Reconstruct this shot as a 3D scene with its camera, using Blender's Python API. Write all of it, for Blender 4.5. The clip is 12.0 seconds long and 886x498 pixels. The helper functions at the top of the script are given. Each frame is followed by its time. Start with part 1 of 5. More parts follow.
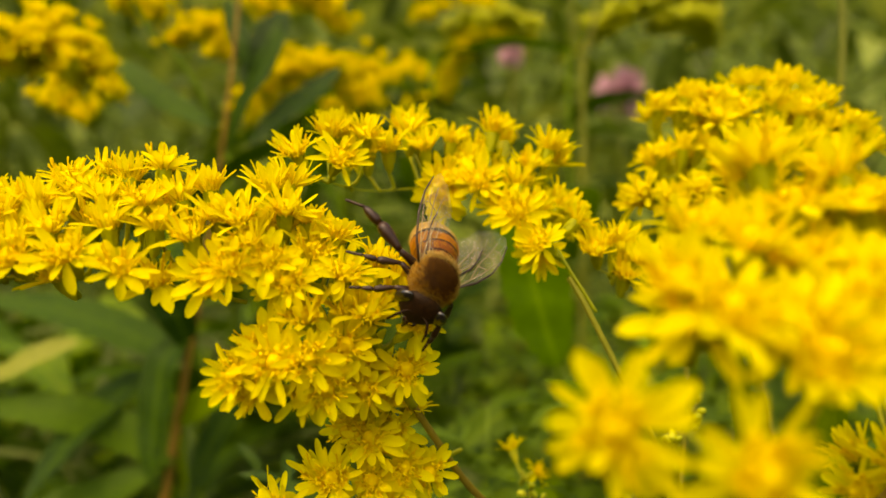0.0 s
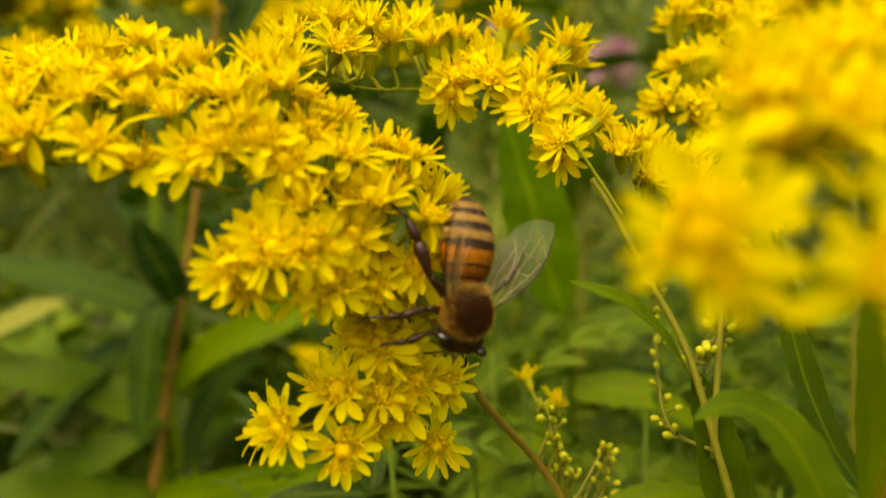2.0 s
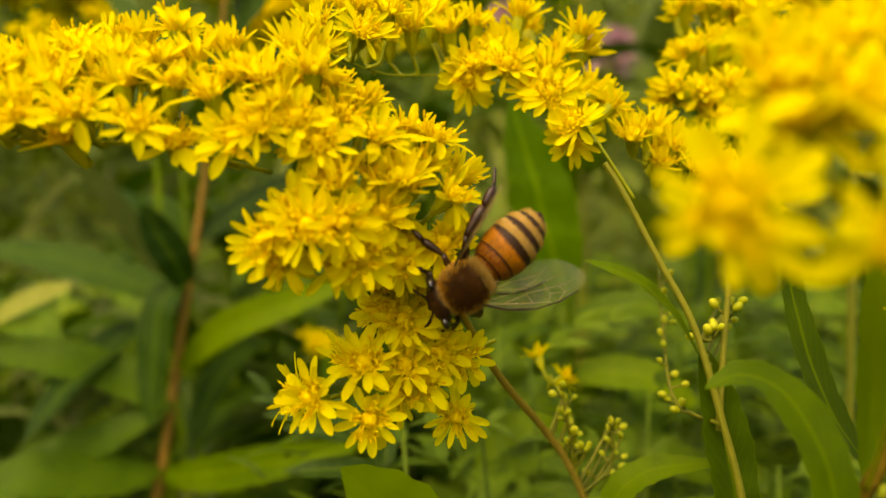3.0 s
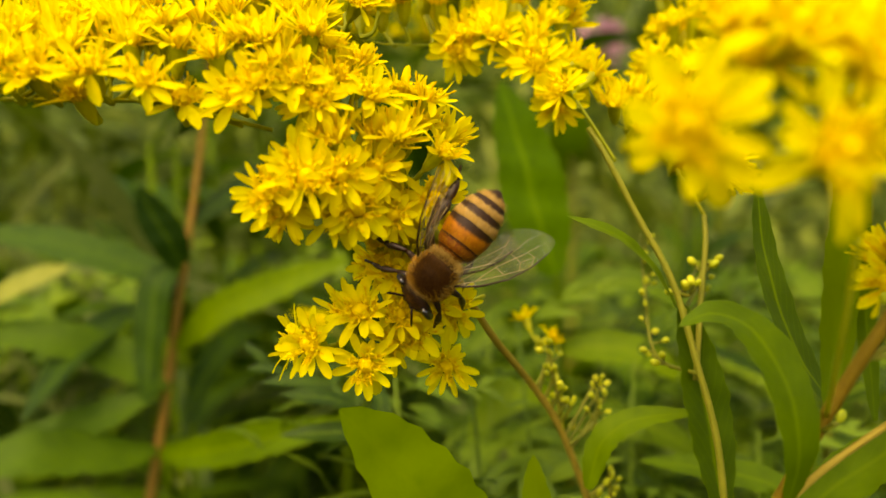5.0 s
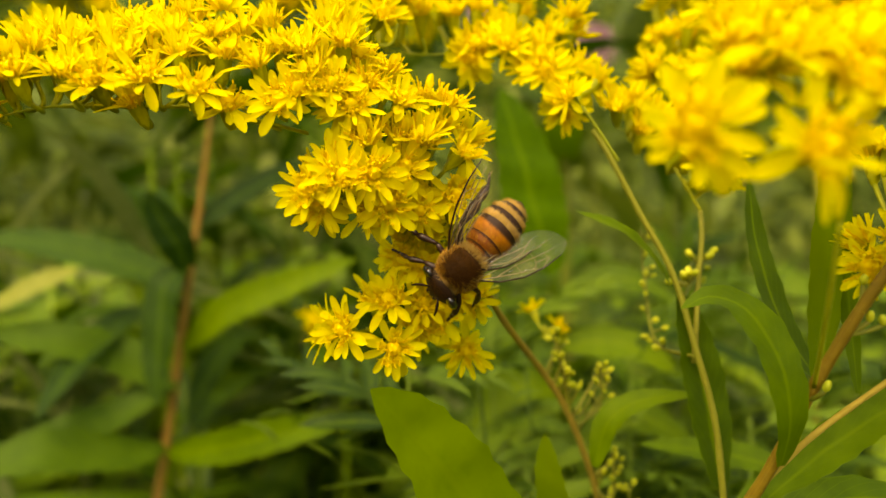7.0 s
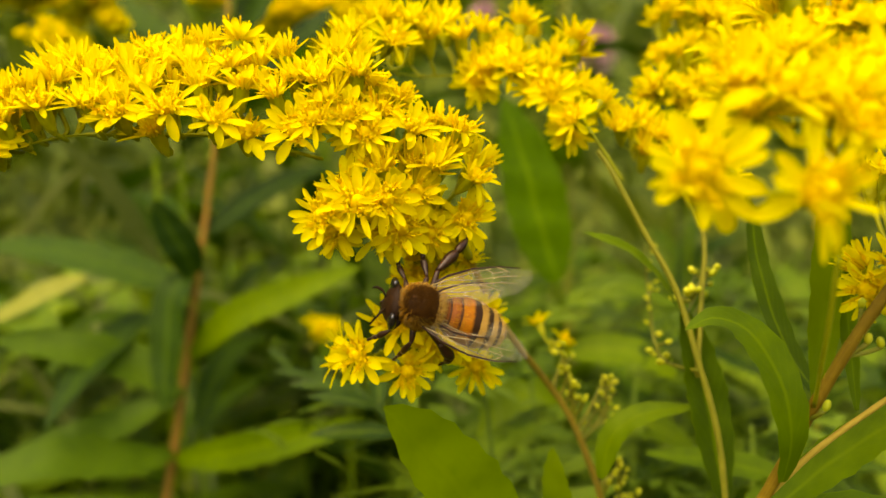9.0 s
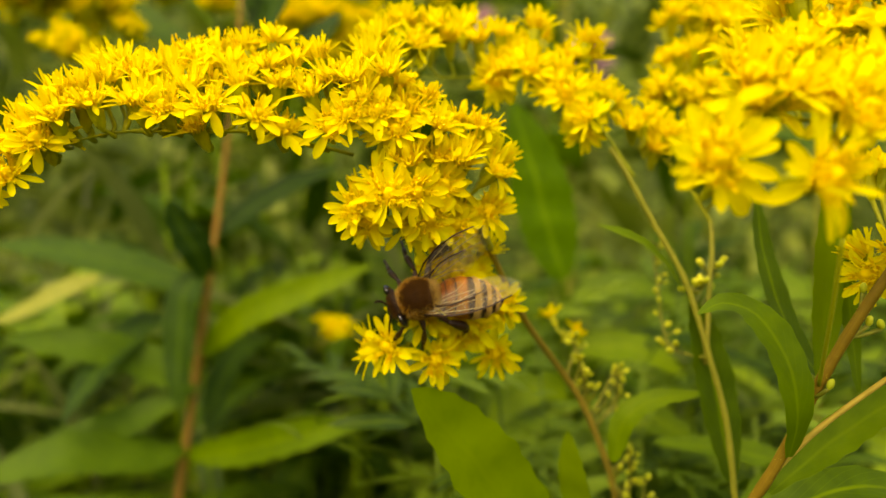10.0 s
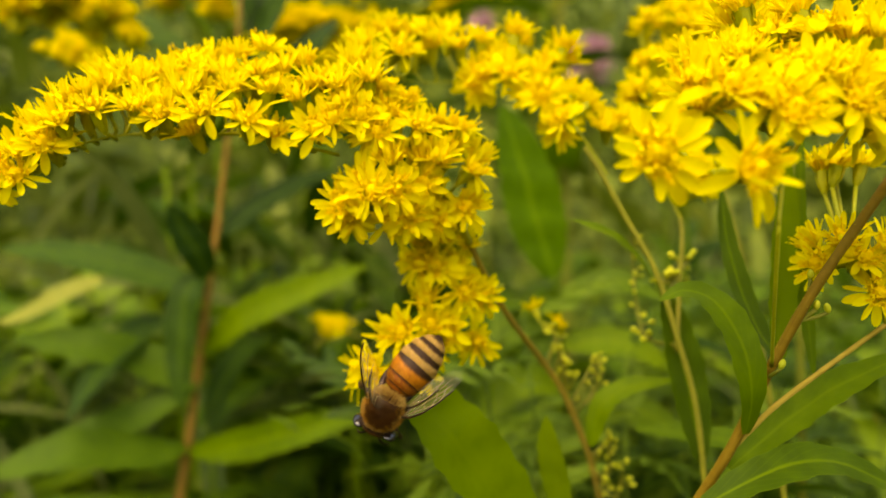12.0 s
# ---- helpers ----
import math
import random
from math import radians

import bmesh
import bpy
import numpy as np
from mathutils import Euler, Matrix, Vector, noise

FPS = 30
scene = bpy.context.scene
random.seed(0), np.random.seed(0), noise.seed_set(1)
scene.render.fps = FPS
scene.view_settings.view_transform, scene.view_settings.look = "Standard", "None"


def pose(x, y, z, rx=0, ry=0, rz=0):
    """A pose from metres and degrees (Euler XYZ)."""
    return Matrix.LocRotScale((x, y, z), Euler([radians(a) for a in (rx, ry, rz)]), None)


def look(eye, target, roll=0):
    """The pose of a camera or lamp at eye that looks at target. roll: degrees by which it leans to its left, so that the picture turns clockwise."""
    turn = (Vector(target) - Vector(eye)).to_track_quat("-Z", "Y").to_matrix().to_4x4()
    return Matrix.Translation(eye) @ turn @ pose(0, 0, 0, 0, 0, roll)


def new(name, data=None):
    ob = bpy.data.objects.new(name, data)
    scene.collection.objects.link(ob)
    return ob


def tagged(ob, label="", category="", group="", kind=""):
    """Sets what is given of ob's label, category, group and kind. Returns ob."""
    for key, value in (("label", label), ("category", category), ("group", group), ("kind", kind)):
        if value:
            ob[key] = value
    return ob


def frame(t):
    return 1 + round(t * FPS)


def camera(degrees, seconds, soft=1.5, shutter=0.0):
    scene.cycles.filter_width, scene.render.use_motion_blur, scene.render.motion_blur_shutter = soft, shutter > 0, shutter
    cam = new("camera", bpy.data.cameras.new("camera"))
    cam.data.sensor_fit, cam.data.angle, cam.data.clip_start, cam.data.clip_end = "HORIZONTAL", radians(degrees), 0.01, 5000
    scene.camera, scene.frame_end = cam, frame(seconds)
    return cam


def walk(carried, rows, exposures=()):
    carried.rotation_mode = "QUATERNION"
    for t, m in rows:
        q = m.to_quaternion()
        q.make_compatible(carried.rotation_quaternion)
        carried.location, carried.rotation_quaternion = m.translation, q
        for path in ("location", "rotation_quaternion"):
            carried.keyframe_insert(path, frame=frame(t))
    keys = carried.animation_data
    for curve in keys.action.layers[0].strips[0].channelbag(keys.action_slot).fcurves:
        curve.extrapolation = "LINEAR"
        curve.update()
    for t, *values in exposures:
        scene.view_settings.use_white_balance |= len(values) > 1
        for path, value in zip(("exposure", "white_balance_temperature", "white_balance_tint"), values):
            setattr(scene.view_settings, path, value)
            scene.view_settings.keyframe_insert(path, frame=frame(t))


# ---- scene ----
# Camera: metres, with the plan's numbers in millimetres from the first eye.
EYE = 1.0
DEGREES = 65.65
ROWS = [
    (0.0, 0.04, 0.00, 0.02, -0.05, 2.61, -1.26),
    (0.5, -1.97, 2.78, 0.89, -0.29, 2.30, -0.98),
    (1.0, -3.45, 4.54, -0.26, -0.48, 2.09, -0.66),
    (1.5, -4.36, 5.51, -2.13, -0.55, 1.88, -0.63),
    (2.0, -1.84, 6.37, -7.36, -0.82, 1.14, -0.41),
    (2.5, -3.09, 4.44, -9.38, -0.87, 0.87, -0.27),
    (3.0, -3.95, 3.94, -8.21, -1.12, 0.21, -0.68),
    (5.0, -3.97, 0.66, -11.65, -1.82, -0.23, -0.48),
    (5.5, -5.28, -2.09, -12.15, -2.32, -0.03, -0.55),
    (6.0, -4.77, -4.88, -13.18, -2.47, 0.14, -0.23),
    (6.5, -7.12, -4.71, -12.20, -2.57, -0.02, -0.11),
    (7.0, -7.08, -4.53, -12.80, -2.70, 0.20, -0.10),
    (9.0, -8.09, -6.38, -10.69, -2.63, 0.11, 0.07),
    (9.5, -8.94, -7.85, -11.36, -2.78, 0.28, -0.02),
    (10.0, -10.88, -9.97, -12.12, -2.82, 0.54, 0.09),
    (10.5, -9.35, -11.14, -10.78, -2.56, 0.29, 0.43),
    (11.0, -9.60, -13.19, -11.58, -2.75, 0.73, 0.13),
    (11.5, -7.63, -14.11, -11.39, -2.54, 0.72, 0.28),
    (12.0, -8.71, -14.64, -13.27, -2.54, 0.87, 0.49),
]


def at(p):
    """A place in the world from millimetres right, ahead and up of the first eye."""
    return Vector((p[0] / 1000, p[1] / 1000, EYE + p[2] / 1000))


cam = camera(DEGREES, 12.0, soft=1.5, shutter=0.4)
cam.data.dof.use_dof = True
cam.data.dof.focus_distance = 0.060
cam.data.dof.aperture_fstop = 20
EXPOSURES = [(0.0, 0.66, 10300, 8), (3.0, 0.72, 10300, 8), (5.0, 0.95, 9900, 8), (9.5, 0.95, 9800, 8), (12.0, 0.95, 9500, 7)]
walk(cam, [(t, Matrix.Translation(at((x, y, z))) @ pose(0, 0, 0, 90 + pitch, roll, yaw)) for t, x, y, z, yaw, pitch, roll in ROWS],
     exposures=EXPOSURES)

# ---- light: a bright overcast sky ----
world = bpy.data.worlds.new("sky")
scene.world = world
world.use_nodes = True
sky = world.node_tree.nodes.new("ShaderNodeTexSky")
sky.sky_type, sky.sun_disc = "NISHITA", False
sky.sun_elevation, sky.sun_rotation = radians(58), radians(210)
sky.air_density, sky.dust_density, sky.ozone_density = 1.0, 4.0, 0.6
back = world.node_tree.nodes["Background"]
back.inputs["Strength"].default_value = 0.258
world.node_tree.links.new(sky.outputs[0], back.inputs[0])
sun = new("sun", bpy.data.lights.new("sun", "SUN"))
sun.data.energy, sun.data.angle, sun.data.color = 0.5, radians(60), (1.0, 0.95, 0.84)
sun.matrix_world = look((-0.45, -0.95, 2.3), (0, 0, 1.0))


# ---- materials ----
def material(name):
    mat = bpy.data.materials.new(name)
    mat.use_nodes = True
    return mat, mat.node_tree.nodes, mat.node_tree.links, mat.node_tree.nodes["Principled BSDF"]


def ramp(nodes, *stops):
    r = nodes.new("ShaderNodeValToRGB")
    while len(r.color_ramp.elements) < len(stops):
        r.color_ramp.elements.new(0.5)
    for e, (p, c) in zip(r.color_ramp.elements, stops):
        e.position, e.color = p, (*c, 1)
    return r


def plant_matter(name, dark, mid, light, rough=0.5, through_light=0.3, scale=900, bump=0.25, island=False, streak=False, spread=0.5):
    """Petal, leaf or stem: colour varied from piece to piece and by fine grain, part of the light passing through."""
    mat, nodes, links, bsdf = material(name)
    info = nodes.new("ShaderNodeNewGeometry" if island else "ShaderNodeObjectInfo")
    rnd = info.outputs["Random Per Island" if island else "Random"]
    tex = nodes.new("ShaderNodeTexCoord")
    fine, coarse = nodes.new("ShaderNodeTexNoise"), nodes.new("ShaderNodeTexNoise")
    fine.inputs["Scale"].default_value, fine.inputs["Detail"].default_value = scale, 4
    coarse.inputs["Scale"].default_value, coarse.inputs["Detail"].default_value = scale * 0.12, 3
    links.new(tex.outputs["Object"], fine.inputs["Vector"])
    links.new(tex.outputs["Object"], coarse.inputs["Vector"])
    if streak:
        along = nodes.new("ShaderNodeMapping")
        along.inputs["Scale"].default_value = (5, 16, 1)
        links.new(tex.outputs["UV"], along.inputs["Vector"])
        links.new(along.outputs[0], coarse.inputs["Vector"])
        coarse.inputs["Scale"].default_value = 1.0
    add, mul = nodes.new("ShaderNodeMath"), nodes.new("ShaderNodeMath")
    add.operation, mul.operation = "ADD", "MULTIPLY_ADD"
    links.new(fine.outputs["Fac"], add.inputs[0])
    links.new(coarse.outputs["Fac"], add.inputs[1])
    links.new(add.outputs[0], mul.inputs[0])
    mul.inputs[1].default_value = 0.55
    half = nodes.new("ShaderNodeMath")
    half.operation = "MULTIPLY_ADD"
    half.inputs[1].default_value, half.inputs[2].default_value = spread, -0.05 - spread / 2
    links.new(rnd, half.inputs[0])
    links.new(half.outputs[0], mul.inputs[2])
    tint = ramp(nodes, (0.12, dark), (0.5, mid), (0.88, light))
    links.new(mul.outputs[0], tint.inputs[0])
    links.new(tint.outputs[0], bsdf.inputs["Base Color"])
    bsdf.inputs["Roughness"].default_value = rough
    bsdf.inputs["Specular IOR Level"].default_value = 0.22
    bp = nodes.new("ShaderNodeBump")
    bp.inputs["Strength"].default_value, bp.inputs["Distance"].default_value = bump, 0.12 / scale
    links.new(fine.outputs["Fac"], bp.inputs["Height"])
    links.new(bp.outputs[0], bsdf.inputs["Normal"])
    if through_light:
        thin, mix = nodes.new("ShaderNodeBsdfTranslucent"), nodes.new("ShaderNodeMixShader")
        links.new(tint.outputs[0], thin.inputs["Color"])
        mix.inputs[0].default_value = through_light
        out = nodes["Material Output"]
        links.new(bsdf.outputs[0], mix.inputs[1])
        links.new(thin.outputs[0], mix.inputs[2])
        links.new(mix.outputs[0], out.inputs["Surface"])
    return mat


def leaf_matter(name, dark, mid, light, island=False, rough=0.58, spec=0.12):
    """Leaf blade: mottled green with a paler midrib and side veins running forward from it."""
    mat = plant_matter(name, dark, mid, light, rough=rough, through_light=0.36, scale=420, bump=0.35, island=island, spread=0.85)
    nodes, links = mat.node_tree.nodes, mat.node_tree.links
    nodes["Principled BSDF"].inputs["Specular IOR Level"].default_value = spec
    uv, sep = nodes.new("ShaderNodeTexCoord"), nodes.new("ShaderNodeSeparateXYZ")
    links.new(uv.outputs["UV"], sep.inputs[0])
    side = nodes.new("ShaderNodeMath")
    side.operation, side.inputs[1].default_value = "SUBTRACT", 0.5
    links.new(sep.outputs["Y"], side.inputs[0])
    away = nodes.new("ShaderNodeMath")
    away.operation = "ABSOLUTE"
    links.new(side.outputs[0], away.inputs[0])
    rib = ramp(nodes, (0.0, (1, 1, 1)), (0.035, (0.6, 0.6, 0.6)), (0.06, (0, 0, 0)), (0.465, (0, 0, 0)), (0.5, (0.55, 0.55, 0.55)))
    links.new(away.outputs[0], rib.inputs[0])
    slant = nodes.new("ShaderNodeMath")
    slant.operation, slant.inputs[1].default_value = "MULTIPLY_ADD", -0.5
    links.new(away.outputs[0], slant.inputs[0])
    links.new(sep.outputs["X"], slant.inputs[2])
    wave = nodes.new("ShaderNodeMath")
    wave.operation, wave.inputs[1].default_value = "MULTIPLY", 75.0
    links.new(slant.outputs[0], wave.inputs[0])
    sine = nodes.new("ShaderNodeMath")
    sine.operation = "SINE"
    links.new(wave.outputs[0], sine.inputs[0])
    vein = ramp(nodes, (0.9, (0, 0, 0)), (1.0, (0.28, 0.28, 0.28)))
    links.new(sine.outputs[0], vein.inputs[0])
    both = nodes.new("ShaderNodeMath")
    both.operation = "MAXIMUM"
    links.new(rib.outputs[0], both.inputs[0])
    links.new(vein.outputs[0], both.inputs[1])
    mix = nodes.new("ShaderNodeMix")
    mix.data_type = "RGBA"
    bsdf = nodes["Principled BSDF"]
    tint = bsdf.inputs["Base Color"].links[0].from_socket
    links.new(both.outputs[0], mix.inputs["Factor"])
    links.new(tint, mix.inputs["A"])
    mix.inputs["B"].default_value = (min(light[0] * 1.02, 0.6), min(light[1] * 1.0, 0.6), light[2] * 1.2, 1)
    links.new(mix.outputs["Result"], bsdf.inputs["Base Color"])
    return mat


def plain(name, colour, rough=0.5, spec=0.5, var=0.25, scale=1500, bump=0.2, coat=0.0):
    mat, nodes, links, bsdf = material(name)
    tex, fine = nodes.new("ShaderNodeTexCoord"), nodes.new("ShaderNodeTexNoise")
    fine.inputs["Scale"].default_value, fine.inputs["Detail"].default_value = scale, 5
    links.new(tex.outputs["Object"], fine.inputs["Vector"])
    tint = ramp(nodes, (0.25, [c * (1 - var) for c in colour]), (0.75, [min(c * (1 + var), 1) for c in colour]))
    links.new(fine.outputs["Fac"], tint.inputs[0])
    links.new(tint.outputs[0], bsdf.inputs["Base Color"])
    bsdf.inputs["Roughness"].default_value, bsdf.inputs["Specular IOR Level"].default_value = rough, spec
    bsdf.inputs["Coat Weight"].default_value = coat
    bp = nodes.new("ShaderNodeBump")
    bp.inputs["Strength"].default_value, bp.inputs["Distance"].default_value = bump, 0.1 / scale
    links.new(fine.outputs["Fac"], bp.inputs["Height"])
    links.new(bp.outputs[0], bsdf.inputs["Normal"])
    return mat


PETAL = plant_matter("ray_petal", (0.81, 0.665, 0.006), (0.86, 0.735, 0.012), (0.90, 0.81, 0.035), rough=0.5, through_light=0.56, scale=2600, bump=0.2)
PETALS = plant_matter("far_petals", (0.76, 0.61, 0.004), (0.83, 0.69, 0.006), (0.88, 0.76, 0.015), rough=0.5, through_light=0.5, scale=1500, island=True)
for bloom in (PETAL, PETALS):
    bloom.node_tree.nodes["Principled BSDF"].inputs["Specular IOR Level"].default_value = 0.1
DISC = plant_matter("disc_floret", (0.79, 0.51, 0.003), (0.86, 0.67, 0.006), (0.90, 0.77, 0.015), rough=0.5, through_light=0.4, scale=3000, island=True)
BRACT = plant_matter("bract", (0.26, 0.29, 0.012), (0.40, 0.41, 0.02), (0.52, 0.50, 0.03), rough=0.5, through_light=0.15, scale=2500)
PEDICEL = plant_matter("flower_stalk", (0.19, 0.22, 0.008), (0.27, 0.29, 0.012), (0.36, 0.35, 0.02), rough=0.55, through_light=0.1, scale=1200, streak=True, bump=0.5)
STALK = plant_matter("green_stalk", (0.085, 0.10, 0.006), (0.14, 0.15, 0.010), (0.20, 0.19, 0.018), rough=0.55, through_light=0.0, scale=1200, streak=True, bump=0.5)
TANSTALK = plant_matter("tan_green_stalk", (0.19, 0.140, 0.018), (0.29, 0.205, 0.028), (0.39, 0.28, 0.045), rough=0.6, through_light=0.0, scale=1100, streak=True, bump=0.6)
OLIVESTALK = plant_matter("olive_stalk", (0.12, 0.13, 0.009), (0.18, 0.18, 0.014), (0.26, 0.24, 0.025), rough=0.6, through_light=0.0, scale=1100, streak=True, bump=0.6)
YELLOWLEAF = leaf_matter("yellowing_blade", (0.11, 0.14, 0.01), (0.17, 0.20, 0.02), (0.24, 0.26, 0.04))
BROWNSTALK = plant_matter("brown_stalk", (0.13, 0.080, 0.007), (0.21, 0.135, 0.012), (0.26, 0.19, 0.020), rough=0.6, through_light=0.0, scale=1100, streak=True, bump=0.6)
for bark in (BROWNSTALK, TANSTALK):
    bark.node_tree.nodes["Principled BSDF"].inputs["Specular IOR Level"].default_value = 0.08
PALELEAF = leaf_matter("pale_leaf_blade", (0.056, 0.105, 0.002), (0.090, 0.156, 0.003), (0.14, 0.215, 0.006))
RUSSET = plant_matter("russet_stalk", (0.15, 0.085, 0.010), (0.25, 0.13, 0.018), (0.28, 0.17, 0.025), rough=0.6, through_light=0.0, scale=900, streak=True, bump=0.5)
BUD = plant_matter("bud", (0.28, 0.32, 0.015), (0.42, 0.45, 0.025), (0.56, 0.55, 0.04), rough=0.5, through_light=0.15, scale=2500)
LEAF = leaf_matter("leaf_blade", (0.042, 0.084, 0.001), (0.076, 0.138, 0.0012), (0.125, 0.20, 0.0025))
FRESHLEAF = leaf_matter("fresh_leaf_blade", (0.060, 0.130, 0.002), (0.100, 0.20, 0.003), (0.150, 0.27, 0.006))
# Leaf green darkened in its colour for the shade of the growth above.
SHADELEAF = leaf_matter("shaded_leaf_blade", (0.012, 0.035, 0.001), (0.026, 0.066, 0.001), (0.060, 0.118, 0.003))
LEAVES = leaf_matter("undergrowth_blades", (0.013, 0.040, 0.001), (0.060, 0.128, 0.002), (0.175, 0.262, 0.012), island=True, spec=0.18)
GRASSY = leaf_matter("narrow_blades", (0.035, 0.06, 0.008), (0.065, 0.095, 0.014), (0.13, 0.16, 0.04), island=True)
SOIL = plain("dark_soil", (0.045, 0.04, 0.022), rough=0.95, spec=0.1, var=0.6, scale=60, bump=1.0)
HEDGE = plain("far_hedge", (0.05, 0.075, 0.012), rough=0.9, spec=0.1, var=0.7, scale=9, bump=1.0)
PINK = plant_matter("pink_petal", (0.42, 0.20, 0.25), (0.50, 0.27, 0.32), (0.58, 0.38, 0.42), through_light=0.3, scale=300, island=True)


# ---- geometry helpers ----
class Geo:
    """Vertices, faces and material slots of one mesh, in metres."""

    def __init__(self):
        self.v, self.f, self.m, self.uv = [], [], [], []

    def face(self, ids, slot=0, uvs=None):
        self.f.append(ids)
        self.m.append(slot)
        self.uv.extend(uvs or [(0.25, 0.25)] * len(ids))

    def grid(self, rows, slot=0, closed=False):
        """A skin over rows of points of equal count."""
        n, start = len(rows[0]), len(self.v)
        for r in rows:
            self.v.extend([tuple(p) for p in r])
        k = len(rows) - 1
        for i in range(k):
            for j in range(n if closed else n - 1):
                a, b = start + i * n + j, start + i * n + (j + 1) % n
                s = [(i / k, j / max(n - 1, 1)), (i / k, (j + 1) / max(n - 1, 1)), ((i + 1) / k, (j + 1) / max(n - 1, 1)), ((i + 1) / k, j / max(n - 1, 1))]
                self.face((a, b, b + n, a + n), slot, s)
        return start

    def tube(self, pts, radii, sides=7, slot=0, caps=True):
        pts = [Vector(p) for p in pts]
        if not hasattr(radii, "__len__"):
            radii = [radii] * len(pts)
        rows, side = [], None
        for i, p in enumerate(pts):
            d = (pts[min(i + 1, len(pts) - 1)] - pts[max(i - 1, 0)]).normalized()
            if side is None:
                side = d.orthogonal().normalized()
            side = (side - d * side.dot(d)).normalized()
            up = d.cross(side)
            rows.append([p + radii[i] * (math.cos(a) * side + math.sin(a) * up) for a in (2 * math.pi * j / sides for j in range(sides))])
        start = self.grid(rows, slot, closed=True)
        if caps:
            self.face(tuple(start + j for j in reversed(range(sides))), slot)
            self.face(tuple(start + (len(pts) - 1) * sides + j for j in range(sides)), slot)

    def ball(self, c, r, slot=0, rings=6, sides=8, axis=None):
        """An egg at c with radii r; axis turns its z."""
        turn = Vector(axis).to_track_quat("Z", "Y").to_matrix() if axis is not None else Matrix.Identity(3)
        c, r = Vector(c), (r if hasattr(r, "__len__") else (r, r, r))
        rows = []
        for i in range(rings + 1):
            a = math.pi * (0.02 + 0.96 * i / rings)
            rows.append([c + turn @ Vector((r[0] * math.sin(a) * math.cos(b), r[1] * math.sin(a) * math.sin(b), -r[2] * math.cos(a))) for b in (2 * math.pi * j / sides for j in range(sides))])
        start = self.grid(rows, slot, closed=True)
        self.face(tuple(start + j for j in reversed(range(sides))), slot)
        self.face(tuple(start + rings * sides + j for j in range(sides)), slot)

    def mesh(self, name, *mats):
        me = bpy.data.meshes.new(name)
        me.from_pydata(self.v, [], self.f)
        for mat in mats:
            me.materials.append(mat)
        me.polygons.foreach_set("material_index", self.m)
        me.polygons.foreach_set("use_smooth", [True] * len(self.f))
        me.uv_layers.new(name="UVMap").data.foreach_set("uv", [c for p in self.uv for c in p])
        me.update()
        return me


def glide(pts, n):
    """n + 1 points along a smooth curve through pts."""
    pts = [Vector(p) for p in pts]
    ext = [2 * pts[0] - pts[1], *pts, 2 * pts[-1] - pts[-2]]
    out, spans = [], len(pts) - 1
    for i in range(n + 1):
        s = min(i / n * spans, spans - 1e-6)
        k, u = int(s), s - int(s)
        a, b, c, d = ext[k:k + 4]
        out.append(0.5 * (2 * b + (c - a) * u + (2 * a - 5 * b + 4 * c - d) * u * u + (3 * b - a - 3 * c + d) * u ** 3))
    return out


def part(name, mesh, parent, label="", m=None):
    ob = new(name, mesh)
    ob.parent = parent
    if m is not None:
        ob.matrix_basis = m
    return tagged(ob, label)


def thing(name, base, label, category, group="", kind=""):
    root = new(name)
    root.location = base
    root.empty_display_size = 0.01
    return tagged(root, label, category, group, kind)


def aim(place, direction, spin=0.0, size=1.0):
    """The pose of a piece whose z points along direction."""
    q = Vector(direction).to_track_quat("Z", "Y")
    return Matrix.LocRotScale(place, q @ Euler((0, 0, spin)).to_quaternion(), Vector((size, size, size)))


MM = 0.001


# ---- the goldenrod's small pieces ----
def petal_mesh(length, width, lift, curl, cup):
    """A strap-shaped ray petal along +x with a blunt notched tip, bent up by lift and over by curl (degrees)."""
    g, rows, x, z, n = Geo(), [], 0.0, 0.0, 8
    for i in range(n + 1):
        u = i / n
        a = radians(lift + curl * u)
        if i:
            x, z = x + length / n * math.cos(a), z + length / n * math.sin(a)
        claw = 0.30 + 0.70 * math.sin(min(1, u / 0.58) * math.pi / 2) ** 1.3
        w = width * claw * (1 if u < 0.58 else math.sqrt(max(0.07, 1 - ((u - 0.58) / 0.43) ** 2.4)))
        row = []
        for s in (-1, -0.55, 0, 0.55, 1):
            back = -0.015 * length if u > 0.99 and s == 0 else 0
            groove = -0.035 * width if abs(s) == 0.55 else 0
            row.append(((x + back) * MM, s * w / 2 * MM, (z + cup * width * s * s + groove) * MM))
        rows.append(row)
    g.grid(rows)
    return g


PETAL_MESHES = [petal_mesh(*p).mesh("petal", PETAL) for p in (
    (2.05, 0.70, 8, -24, 0.10), (2.25, 0.78, 12, -36, 0.12), (1.90, 0.62, 12, 4, 0.15), (2.10, 0.66, 4, 10, 0.1), (2.30, 0.80, 10, -50, 0.12), (1.80, 0.58, 14, 10, 0.2))]
SLIM_MESHES = [petal_mesh(*p).mesh("petal", PETAL) for p in (
    (2.15, 0.46, 8, -16, 0.14), (2.30, 0.50, 10, -22, 0.16), (2.0, 0.42, 12, 4, 0.2), (2.2, 0.46, 6, 12, 0.14))]


